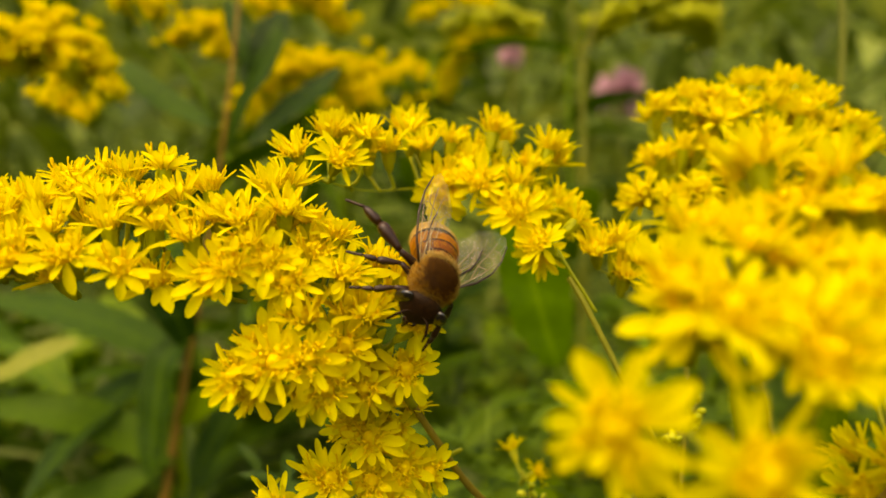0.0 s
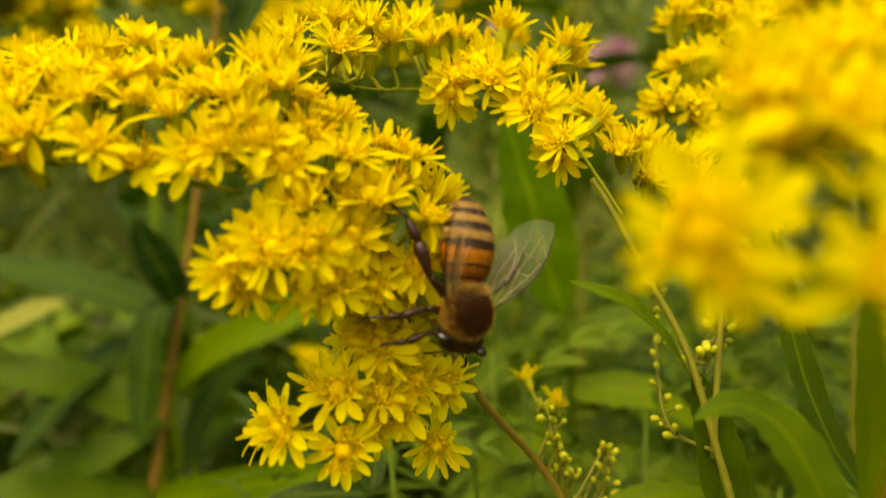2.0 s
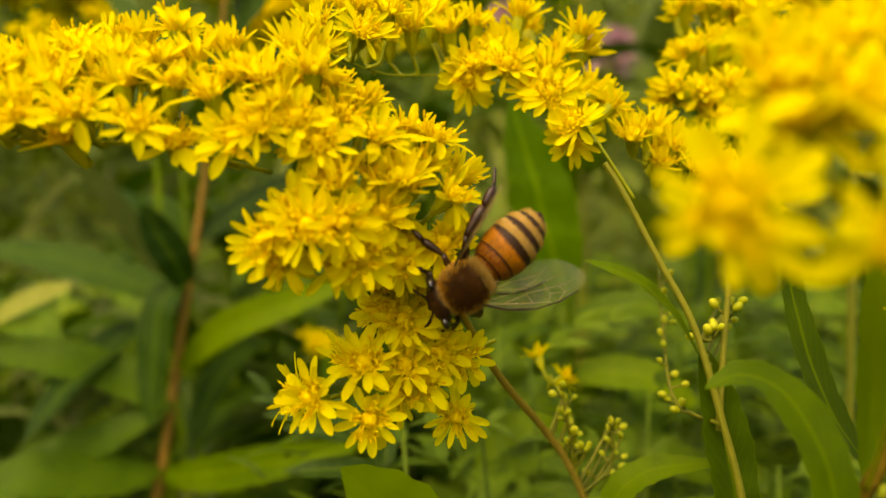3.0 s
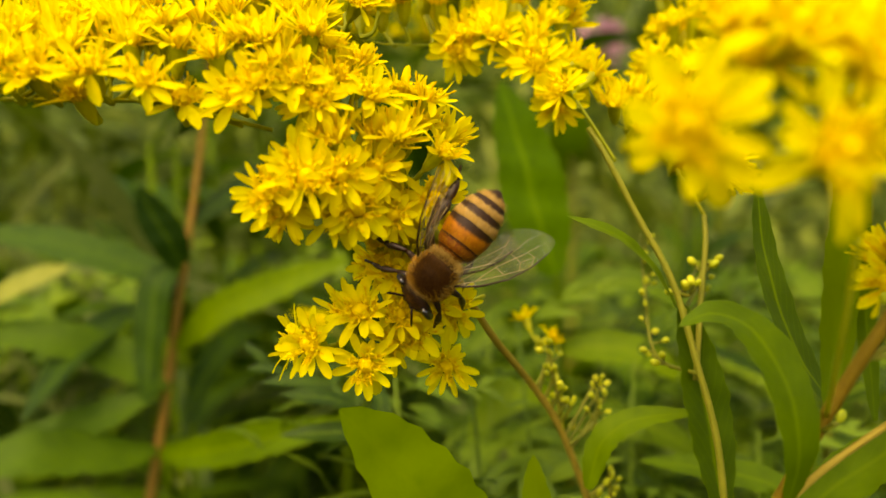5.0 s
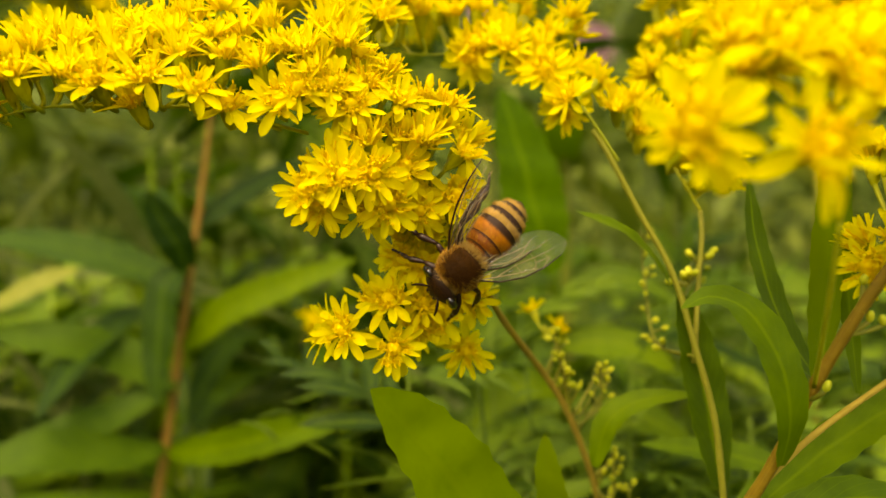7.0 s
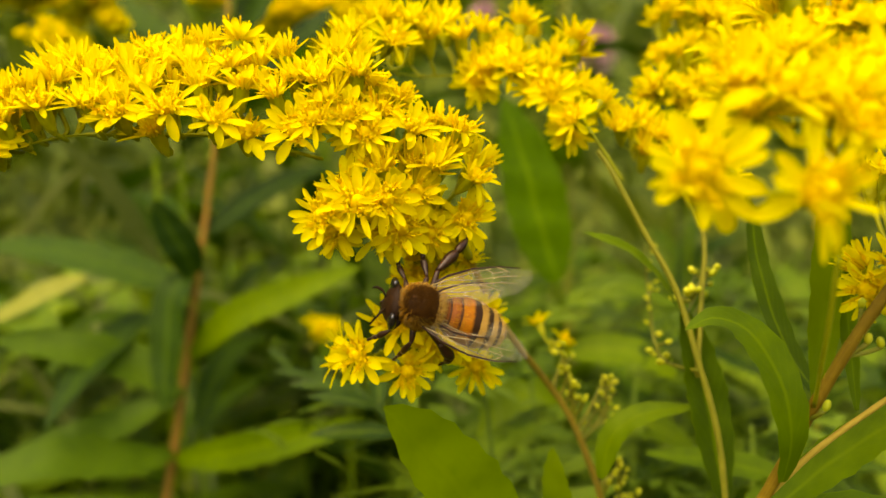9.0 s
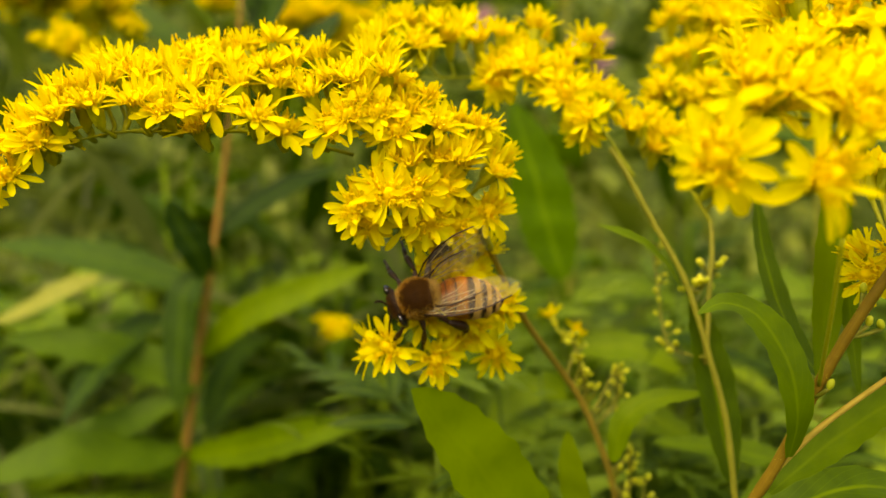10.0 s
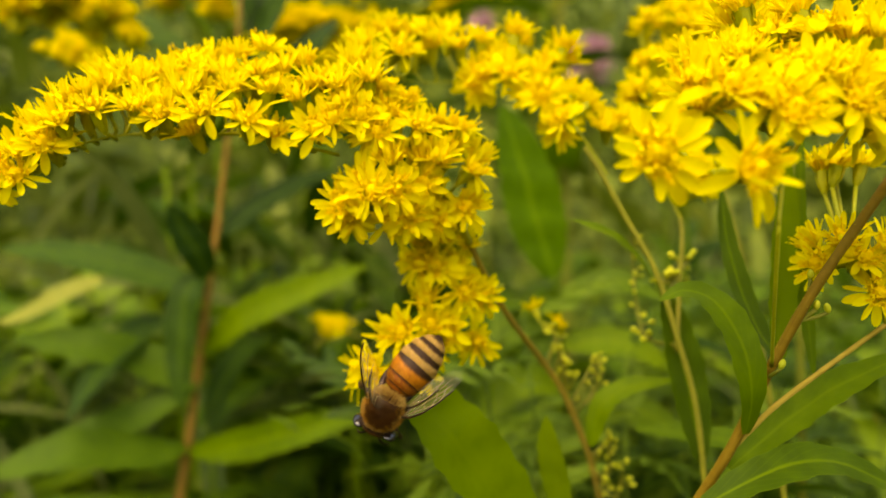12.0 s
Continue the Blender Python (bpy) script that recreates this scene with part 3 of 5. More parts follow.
    leaf(plant, [(7.2, 68.8, -51.5), (1.6, 64.9, -41.6), (-2.9, 62.1, -35.2), (-7.0, 60.5, -29.9), (-10.7, 58.3, -25.4)], 12, face=(0.35, -0.85, 0.45), fold=0.34)
    return plant


SPRIG_FOOT = (2.3, 68.2, -16.5)


def drooping_sprig():
    """The low side sprig that sags under the bee."""
    sprig = thing("goldenrod_sprig", at(SPRIG_FOOT), "low goldenrod sprig of open yellow heads bending under the bee", "flower sprig", "flowering goldenrod")
    branch(sprig, [(2.3, 68.2, -16.5), (-1.3, 66.5, -18.1), (-5.3, 64.3, -18.8), (-8.5, 62.7, -19.5), (-11.3, 62.1, -20.3)],
           [(-13.3, 59.4, -20.1), (-9.1, 60.2, -17.5), (-8.7, 60.0, -21.9), (-5.9, 61.6, -17.9)], seed=18, size=1.12, up=0.35, toward=0.5, fill=0.5)
    branch(sprig, [(-3.3, 65.4, -18.4), (-5.0, 64.6, -18.2), (-6.6, 63.8, -18.6)],
           [(-5.4, 62.6, -15.3), (-4.4, 62.8, -19.0), (-6.5, 62.4, -20.4)], seed=20, size=1.1, up=0.2, toward=0.5, fill=0.0)
    return sprig


def arch_plant():
    plant = thing("goldenrod_plant", at((31.7, 62.2, -116.8)), "goldenrod with an arched yellow plume and narrow green leaves", "plant", "flowering goldenrod")
    plant.location.z = 0
    stem(plant, [at(p) for p in [(26.0, 66.0, -42.1), (25.1, 66.5, -31.2), (23.2, 67.1, -23.1), (21.0, 68.2, -14.9), (17.9, 69.3, -8.6), (14.6, 69.8, -2.2), (13.0, 70.4, 0.6)]], 0.38, 0.28, OLIVESTALK, to_ground=True, down=900)
    stem(plant, [at(p) for p in [(23.5, 68.2, -24.8), (24.4, 69.3, -16.4), (25.0, 69.8, -11.3), (25.1, 70.4, -8.2)]], 0.3, 0.28, STALK, name="side_stem")
    branch(plant, [(12.4, 70.4, 2.4), (11.0, 73.7, 6.5), (6.4, 75.4, 9.9), (-1.1, 75.4, 10.2), (-8.4, 72.0, 9.3), (-13.0, 68.8, 10.1)],
           [(-14.4, 66.0, 12.1), (-10.1, 66.0, 11.5), (-11.8, 69.8, 14.6), (-8.1, 69.3, 14.5), (-4.1, 75.9, 16.6), (-2.3, 73.7, 14.3), (0.7, 75.4, 15.5), (-6.0, 71.5, 13.7), (5.5, 77.5, 17.2), (-0.4, 73.2, 9.1), (3.7, 72.0, 10.4), (2.6, 75.4, 13.0), (9.4, 75.9, 13.0), (11.8, 76.4, 15.1)], seed=21, size=1.18, fill=0.75)
    branch(plant, [(15.7, 69.8, -2.9), (12.4, 70.4, 2.4), (10.8, 73.2, 5.9), (8.4, 73.7, 7.6)],
           [(7.8, 70.4, 7.1), (9.8, 68.8, 3.9), (14.3, 72.6, 6.6), (6.2, 72.0, 7.9), (12.8, 75.4, 8.5), (8.0, 74.8, 10.7)], seed=22, size=1.18, up=0.3)
    branch(plant, [(25.1, 70.4, -8.2), (23.0, 71.5, -4.0), (20.7, 73.2, -0.4), (16.9, 73.7, 1.5)],
           [(16.1, 72.0, 3.5), (19.1, 74.2, 4.5), (20.7, 72.6, 2.6), (22.7, 71.5, -0.0), (23.8, 70.4, -1.1), (25.2, 68.8, -3.6), (27.0, 71.0, -0.9), (19.5, 73.2, 1.0), (25.5, 72.6, 0.5), (27.7, 70.4, -2.3)], seed=23, size=1.18, up=0.4)
    buds(plant, [(29.4, 82.5, -13.6), (30.9, 82.5, -13.5), (28.5, 81.4, -16.0), (29.4, 81.4, -15.6), (30.6, 82.5, -16.5)], 0.5, [(26.0, 66.0, -42.1), (25.1, 66.5, -31.2), (23.2, 67.1, -23.1), (21.0, 68.2, -14.9), (17.9, 69.3, -8.6), (14.6, 69.8, -2.2), (13.0, 70.4, 0.6)])
    bud_sprig(plant, [(23.6, 67.1, -24.1), (21.5, 74.2, -23.2), (22.1, 79.8, -16.7), (22.4, 82.5, -9.9)], 16, 75)
    bud_sprig(plant, [(21.3, 68.2, -16.0), (23.1, 69.3, -16.4), (24.6, 70.4, -15.0), (25.5, 71.5, -13.0)], 10, 76, size=0.5)
    leaf(plant, [(23.0, 50.0, -30.2), (22.6, 47.8, -26.0), (22.0, 47.8, -22.2), (21.0, 48.9, -19.0), (19.6, 50.6, -17.0), (17.5, 51.1, -16.5), (15.2, 51.1, -17.5)], 4.8, face=(0.05, -0.9, 0.4), tip_face=(0.1, -0.35, 0.95))
    leaf(plant, [(26.2, 67.7, -38.3), (25.3, 68.8, -30.3), (24.1, 69.3, -23.4), (22.2, 69.3, -17.0)], 7.0, face=(0.2, -1, 0.1))
    leaf(plant, [(14.1, 73.7, -37.6), (15.5, 73.2, -32.4), (19.0, 72.6, -29.8), (24.9, 71.5, -28.8)], 4.5, face=(-0.2, -0.6, 0.8))
    leaf(plant, [(21.5, 68.2, -17.7), (18.2, 66.0, -13.5), (14.3, 64.3, -10.5), (9.4, 63.2, -8.8)], 3.4, face=(0.3, -0.6, 0.8), mat=PALELEAF)
    leaf(plant, [(33.5, 82.5, -48.4), (41.1, 85.2, -42.1), (33.8, 88.0, -40.2), (25.2, 90.8, -39.8)], 6.0, face=(0, -0.6, 0.8))
    return plant


def front_plant():
    plant = thing("goldenrod_plant", at((-5.4, 80.9, -103.0)), "goldenrod plume of large yellow heads close in front", "plant", "flowering goldenrod")
    plant.location.z = 0
    stem(plant, [at(p) for p in [(19.9, 53.9, -37.8), (22.5, 51.1, -31.1), (25.0, 48.4, -23.1), (27.8, 45.6, -15.6), (32.9, 42.9, -6.3)]], 0.58, 0.44, BROWNSTALK, to_ground=True, down=350)
    stem(plant, [at(p) for p in [(24.8, 48.4, -23.6), (20.5, 39.6, -16.3), (18.5, 35.2, -11.0)]], 0.17, 0.17, BRACT, name="side_stem")
    stem(plant, [at(p) for p in [(22.0, 51.4, -32.3), (26.1, 50.6, -27.9), (31.2, 49.5, -23.6), (35.5, 47.8, -19.7)]], 0.27, 0.22, TANSTALK, name="side_stem")
    branch(plant, [(18.5, 35.2, -11.0), (19.0, 35.5, -5.9), (17.3, 35.8, -3.1), (14.0, 36.3, -3.0), (10.5, 35.2, -4.7)],
           [(7.9, 30.8, -6.3), (13.3, 28.9, -7.6), (12.5, 35.8, 0.1), (13.8, 33.0, -1.2), (17.2, 33.0, -2.0), (16.8, 37.4, 2.3), (18.2, 32.4, -3.0), (13.1, 35.2, -1.9), (15.1, 40.7, 3.3)], seed=31, size=1.25, up=0.3, toward=0.6, fill=0.0)
    branch(plant, [(18.8, 35.2, -6.8), (21.9, 36.3, -3.2), (25.4, 36.9, -0.9), (29.5, 37.4, 0.6)],
           [(20.7, 34.1, 0.1), (23.6, 34.6, 0.6), (23.3, 33.0, -2.2), (20.3, 39.6, 4.8), (23.9, 38.5, 4.8), (19.6, 44.0, 7.0), (25.9, 37.4, 4.1), (22.7, 39.6, 6.7), (27.4, 36.3, 3.8), (26.0, 33.0, -2.2), (27.0, 35.2, 0.4), (28.4, 34.1, 1.0), (28.7, 33.0, -2.6)], seed=32, size=1.25, up=0.5, toward=0.35)
    branch(plant, [(35.5, 47.8, -19.7), (34.0, 47.3, -15.7), (31.9, 47.8, -12.6)],
           [(32.4, 46.2, -13.4), (31.1, 47.3, -11.8), (34.6, 46.2, -12.6), (33.7, 46.2, -16.7), (36.0, 46.7, -14.7), (33.8, 52.2, -4.0), (36.4, 52.2, -4.0)], seed=33, size=1.05, up=0.4)
    buds(plant, [(27.4, 46.2, -14.9), (27.9, 46.2, -17.7), (28.9, 46.2, -18.0), (25.2, 47.3, -23.2)], 0.45, [(19.9, 53.9, -37.8), (22.5, 51.1, -31.1), (25.0, 48.4, -23.1), (27.8, 45.6, -15.6), (32.9, 42.9, -6.3)])
    leaf(plant, [(22.4, 52.2, -34.2), (28.2, 52.2, -29.6), (33.3, 51.1, -25.8), (40.7, 49.5, -22.1)], 5.5, face=(-0.3, -0.5, 0.8))
    leaf(plant, [(18.2, 50.6, -37.7), (23.8, 49.5, -34.2), (29.9, 49.5, -32.7), (36.7, 50.6, -35.1), (42.5, 52.2, -38.6)], 5.5, face=(0, -0.55, 0.85))
    leaf(plant, [(32.1, 53.9, -25.2), (32.0, 55.0, -17.1), (31.5, 55.0, -8.9), (32.0, 55.0, -0.1)], 2.2, face=(-0.6, -0.8, 0.1))
    leaf(plant, [(28.0, 53.4, -24.4), (29.3, 54.5, -17.1), (30.0, 55.0, -10.1), (30.4, 55.0, -3.0)], 4.6, face=(0.1, -1, 0.1))
    leaf(plant, [(30.7, 57.8, -24.6), (29.0, 60.5, -19.9), (27.6, 62.7, -12.3), (27.2, 63.8, -5.0)], 4.0, face=(0.2, -0.9, 0.2))
    return plant


def side_plant():
    plant = thing("goldenrod_plant", at((55.6, 82.5, -99.1)), "goldenrod plume in bloom behind the front flowers", "plant", "flowering goldenrod")
    plant.location.z = 0
    stem(plant, [at(p) for p in [(41.2, 82.5, -25.5), (38.7, 82.5, -13.0), (35.6, 82.5, -1.6)]], 0.4, 0.32, STALK, to_ground=True)
    branch(plant, [(49.6, 88.0, 15.3), (42.6, 89.1, 18.6), (36.2, 90.2, 20.6), (28.0, 89.1, 20.9)],
           [(27.5, 88.0, 22.9), (31.5, 89.1, 24.8), (35.1, 88.0, 24.0), (41.1, 91.3, 27.2), (38.0, 86.9, 22.2), (42.7, 89.1, 24.4), (47.5, 92.4, 27.7), (34.1, 85.8, 21.0), (40.5, 85.2, 19.2), (46.2, 88.0, 22.6), (49.4, 89.1, 24.4), (48.9, 86.9, 20.6), (45.5, 85.2, 18.1), (52.4, 88.0, 21.3), (32.4, 88.0, 22.4), (55.2, 88.0, 18.5)], seed=41, far=True, size=1.1, fill=2.4)
    branch(plant, [(35.6, 82.5, -1.6), (33.6, 83.6, 2.2), (31.4, 85.8, 8.3), (28.5, 86.9, 13.8)],
           [(27.1, 85.2, 16.2), (30.0, 85.8, 17.3), (33.4, 85.8, 16.0), (24.2, 82.5, 11.1), (27.3, 82.5, 10.4), (31.0, 83.6, 11.8), (32.1, 82.5, 9.8), (29.8, 82.5, 7.2), (31.8, 82.5, 5.7)], seed=42, far=True, size=1.1, fill=1.8)
    return plant


def russet_plant():
    """The tall leafy plant with a russet stem further back."""
    plant = thing("goldenrod_plant", at((-86.9, 187.0, -154.8)), "tall goldenrod with a reddish brown stem and long green leaves", "plant", "goldenrod plants behind")
    plant.location.z = 0
    stem(plant, [at(p) for p in [(-75.2, 184.2, -80.8), (-70.5, 183.2, -51.1), (-66.3, 181.5, -22.3), (-63.6, 181.5, -3.3), (-60.8, 180.4, 17.3), (-57.5, 178.8, 44.0), (-55.2, 178.8, 79.0), (-53.8, 178.8, 112.6)]], 1.7, 0.15, RUSSET, to_ground=True)
    stem(plant, [at(p) for p in [(-56.5, 165.0, 37.3), (-60.9, 165.0, 46.2), (-66.0, 165.0, 53.1), (-73.9, 165.0, 61.3), (-79.1, 165.0, 69.6)]], 0.6, 0.5, PALELEAF, name="side_stem")
    # Most blades here have their shade mixed into the base colour.
    leaf(plant, [(-65.7, 181.5, -19.2), (-67.4, 176.0, -11.2), (-70.3, 173.2, -5.2), (-73.1, 170.5, 2.3)], 13, face=(0.3, -0.8, 0.4), mat=SHADELEAF)
    leaf(plant, [(-66.8, 181.5, -16.0), (-70.5, 176.0, -22.0), (-71.1, 173.2, -37.1), (-70.5, 170.5, -51.6)], 14, face=(-0.3, -0.9, 0.2), mat=SHADELEAF)
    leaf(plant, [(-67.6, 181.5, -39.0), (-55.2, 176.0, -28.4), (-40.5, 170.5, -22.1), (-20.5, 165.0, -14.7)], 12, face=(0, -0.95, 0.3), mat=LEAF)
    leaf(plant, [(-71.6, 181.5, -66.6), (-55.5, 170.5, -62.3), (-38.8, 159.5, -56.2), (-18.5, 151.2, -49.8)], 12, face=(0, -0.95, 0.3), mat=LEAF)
    leaf(plant, [(-72.4, 181.5, -65.0), (-80.5, 170.5, -63.3), (-94.1, 159.5, -60.0), (-112.4, 154.0, -64.7)], 17, face=(0, -0.7, 0.7), mat=SHADELEAF)
    leaf(plant, [(-69.2, 181.5, -49.2), (-83.2, 181.5, -41.1), (-97.7, 176.0, -35.5), (-117.0, 176.0, -33.7)], 16, face=(0, -0.7, 0.7), mat=SHADELEAF)
    leaf(plant, [(-63.6, 181.5, -6.5), (-54.6, 187.0, 1.9), (-44.1, 192.5, 9.0), (-31.2, 198.0, 14.8)], 12, face=(0, -0.7, 0.7), mat=SHADELEAF)
    leaf(plant, [(-59.2, 180.4, 31.7), (-53.4, 176.0, 41.6), (-46.1, 170.5, 52.2), (-41.5, 170.5, 62.9)], 13, face=(0, -0.7, 0.7), mat=SHADELEAF)
    leaf(plant, [(-66.3, 181.5, -22.3), (-89.0, 192.5, -16.0), (-115.6, 203.5, -10.6), (-139.3, 209.0, -8.6)], 16, face=(0, -0.7, 0.7), mat=SHADELEAF)
    leaf(plant, [(-61.4, 187.0, 76.3), (-57.9, 184.2, 68.2), (-55.4, 181.5, 61.8), (-54.1, 181.5, 55.7)], 8, face=(0, -0.7, 0.7), mat=SHADELEAF)
    leaf(plant, [(-32.2, 203.5, 63.1), (-39.3, 198.0, 53.7), (-46.0, 192.5, 46.4), (-53.7, 187.0, 35.5)], 12, face=(0, -0.7, 0.7), mat=SHADELEAF)
    leaf(plant, [(-98.5, 181.5, 60.8), (-83.4, 176.0, 51.8), (-67.7, 170.5, 41.9), (-54.4, 165.0, 36.0)], 11, face=(0, -0.7, 0.7), mat=SHADELEAF)
    leaf(plant, [(-47.0, 192.5, 75.6), (-49.3, 189.8, 68.0), (-52.2, 187.0, 59.8), (-55.0, 184.2, 51.9)], 15, face=(0, -0.7, 0.7), mat=SHADELEAF)
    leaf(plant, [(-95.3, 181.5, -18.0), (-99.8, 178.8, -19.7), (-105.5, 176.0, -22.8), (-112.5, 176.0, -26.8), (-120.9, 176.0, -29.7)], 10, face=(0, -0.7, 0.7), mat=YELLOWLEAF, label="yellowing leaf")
    leaf(plant, [(-70.8, 181.5, -49.2), (-84.2, 176.0, -55.6), (-95.1, 170.5, -58.6), (-105.2, 165.0, -61.3)], 14, face=(0, -0.7, 0.7), mat=SHADELEAF)
    return plant


def young_plant():
    """A leafy shoot with broad leaves behind the bee."""
    plant = thing("goldenrod_plant", at((31, 153, 0)), "young leafy goldenrod with broad fresh green leaves, not in flower", "plant", "goldenrod plants behind")
    plant.location.z = 0
    stem(plant, [at(p) for p in [(29.0, 151.0, -70.0), (28.0, 150.0, -45.0), (26.5, 149.0, -30.0), (25.0, 148.5, -17.6)]], 0.8, 0.5, LEAF, to_ground=True)
    leaf(plant, [(25.0, 148.5, -17.6), (20.8, 145.7, -5.6), (16.9, 143.0, 7.4), (11.8, 140.2, 21.9)], 21, face=(0.1, -0.85, 0.5), mat=FRESHLEAF)
    for pts, width in (([(26.0, 149.0, -24.0), (33.0, 147.0, -20.0), (41.0, 145.0, -19.0), (50.0, 143.0, -23.0)], 10),
                       ([(27.0, 149.5, -34.0), (34.0, 147.0, -33.0), (43.0, 145.0, -34.0), (52.0, 143.0, -40.0)], 12),
                       ([(26.3, 149.0, -28.0), (19.0, 146.0, -26.0), (12.0, 143.0, -28.0), (5.0, 141.0, -34.0)], 11),
                       ([(28.0, 150.0, -45.0), (20.0, 147.0, -42.0), (13.0, 145.0, -44.0), (6.0, 143.0, -52.0)], 12),
                       ([(28.4, 150.4, -55.0), (37.0, 147.0, -50.0), (46.0, 145.0, -50.0), (56.0, 143.0, -56.0)], 12)):
        leaf(plant, pts, width, face=(0.1, -0.75, 0.65), mat=PALELEAF)
    return plant


main_plant()
sprig_thing = drooping_sprig()
arch_plant()
young_plant()
front_plant()
side_plant()
russet_plant()

# Yellow plumes out of focus behind, each on a plant of its own
for k, (a, b, count, top) in enumerate((
        ((-105.2, 156.2, 45.3), (-79.7, 156.2, 41.3), 46, 0),
        ((-97.1, 159.5, 52.6), (-84.5, 156.2, 48.4), 16, 0),
        ((-114.7, 198.0, 46.2), (-103.0, 198.0, 41.5), 10, 0),
        ((-67.0, 220.0, 47.1), (-36.5, 220.0, 64.5), 34, 0),
        ((-37.1, 236.5, 64.4), (-19.5, 236.5, 67.7), 14, 0),
        ((-40.7, 225.5, 48.9), (-22.1, 225.5, 56.0), 14, 0),
        ((-50.7, 231.0, 92.9), (-36.9, 231.0, 83.3), 22, 0),
        ((-91.0, 253.0, 90.1), (-80.1, 253.0, 79.7), 20, 0),
        ((-115.7, 242.0, 93.8), (-101.2, 242.0, 85.9), 20, 0),
        ((-110.1, 264.0, 87.0), (-97.0, 264.0, 89.5), 10, 0),
        ((-5.4, 357.5, 90.9), (26.5, 357.5, 130.9), 30, 0),
        ((-15.4, 357.5, 136.0), (38.5, 357.5, 131.1), 16, 0),
        ((-35.3, 176.0, -36.4), (-22.9, 176.0, -35.0), 2, 0),
        ((-19.2, 330.0, 103.1), (-13.4, 330.0, 92.1), 6, 0),
        ((-70.8, 247.5, 99.1), (-64.4, 247.5, 92.9), 8, 0))):
    p = at(a)
    host = background_plant(p.x + 0.05, p.y + 0.10, p.z - 0.02, 60 + k, lean=-0.05, leaves=16, label="goldenrod with a small yellow plume further back")
    plume(host, a, b, int(count * 3.3), 80 + k)

# Plumes not yet open, olive green, and the bare stems beside them
OLIVE = plant_matter("olive_bud", (0.22, 0.25, 0.008), (0.36, 0.38, 0.012), (0.50, 0.48, 0.02), rough=0.55, through_light=0.15, scale=700, island=True)


def bud_cluster(seed):
    g, rng = Geo(), random.Random(seed)
    for k in range(9):
        d = Vector((rng.gauss(0, 1), rng.gauss(0, 1), abs(rng.gauss(0.4, 1)))).normalized()
        g.ball(d * rng.uniform(0.6, 2.4) * MM, (0.7 * MM, 0.7 * MM, 1.2 * MM), 0, 4, 6, d)
    return g


BUD_CLUSTERS = [bud_cluster(s).mesh("bud", OLIVE) for s in (1, 2, 3)]


def unopened_plume(a, b, count, seed):
    rng = random.Random(seed)
    p, q = at(a), at(b)
    plant = background_plant(p.x, p.y + 0.03, p.z, seed, lean=-0.01, leaves=14, label="goldenrod with an unopened olive green plume far behind")
    top = plant.location + Vector((-0.01, 0, p.z))
    curve = glide([top, (p + q) / 2 + Vector((0, 0, (q - p).length * 0.05)), q], 24)
    g = Geo()
    g.tube([v - plant.location for v in curve], [1.0 * MM] * 25, 5)
    part("branch", g.mesh("branch", OLIVE), plant)
    for k in range(count):
        c = curve[rng.randrange(4, 25)] + Vector((rng.gauss(0, 2), rng.gauss(0, 3), 2 + abs(rng.gauss(0, 3)))) * MM
        part("bud", rng.choice(BUD_CLUSTERS), plant, m=aim(c - plant.location, (rng.gauss(0, 0.3), -0.2, 1), rng.uniform(0, 6.28), rng.uniform(1.3, 2.0)))


for k, (a, b, count) in enumerate((
        ((63.1, 286.0, 103.2), (85.7, 286.0, 113.5), 50),
        ((133.8, 297.0, 107.5), (89.1, 297.0, 109.7), 80),
        ((142.6, 308.0, 126.0), (94.9, 308.0, 125.4), 60),
        ((2.2, 308.0, 114.9), (35.8, 308.0, 112.5), 50))):
    unopened_plume(a, b, count, 520 + k)


def bare_stem(pts, r, seed):
    foot = at(pts[0])
    plant = thing("goldenrod_plant", (foot.x, foot.y, 0), "pale yellow-green bare stem of a goldenrod behind", "plant", "goldenrod plants behind")
    stem(plant, [at(p) for p in pts], r, r * 0.8, STALK, to_ground=True)
    rng = random.Random(seed)
    for k in range(5):
        part("leaf", rng.choice(LEAF_MESHES), plant, m=Matrix.Translation((0, 0, foot.z - 0.03 - 0.05 * k)) @ pose(0, 0, 0, 0, 0, 137.5 * k) @ Matrix.Scale(0.8, 4))


bare_stem([(76.6, 132.0, 35.3), (76.9, 132.0, 43.1), (77.2, 132.0, 51.0), (77.0, 132.0, 61.1)], 0.8, 1)
bare_stem([(55.4, 275.0, 62.0), (55.2, 275.0, 80.5), (56.2, 275.0, 92.2), (59.4, 275.0, 106.2), (60.3, 275.0, 129.7)], 0.9, 2)
bare_stem([(56.9, 277.8, 60.3), (54.4, 277.8, 90.7), (51.2, 277.8, 104.7), (49.3, 277.8, 130.8)], 0.7, 3)

# Leafy plants between and behind
rng = random.Random(7)
for k in range(26):
    y = 0.24 + 0.75 * (k / 26) ** 1.2
    x = (rng.uniform(-0.75, 0.75)) * (y + 0.02)
    background_plant(x, y, EYE + rng.uniform(-0.10, 0.015) - 0.02 / y, 100 + k, lean=rng.uniform(-0.03, 0.03), leaves=rng.choice((16, 20, 24)), russet=k % 4 == 0)


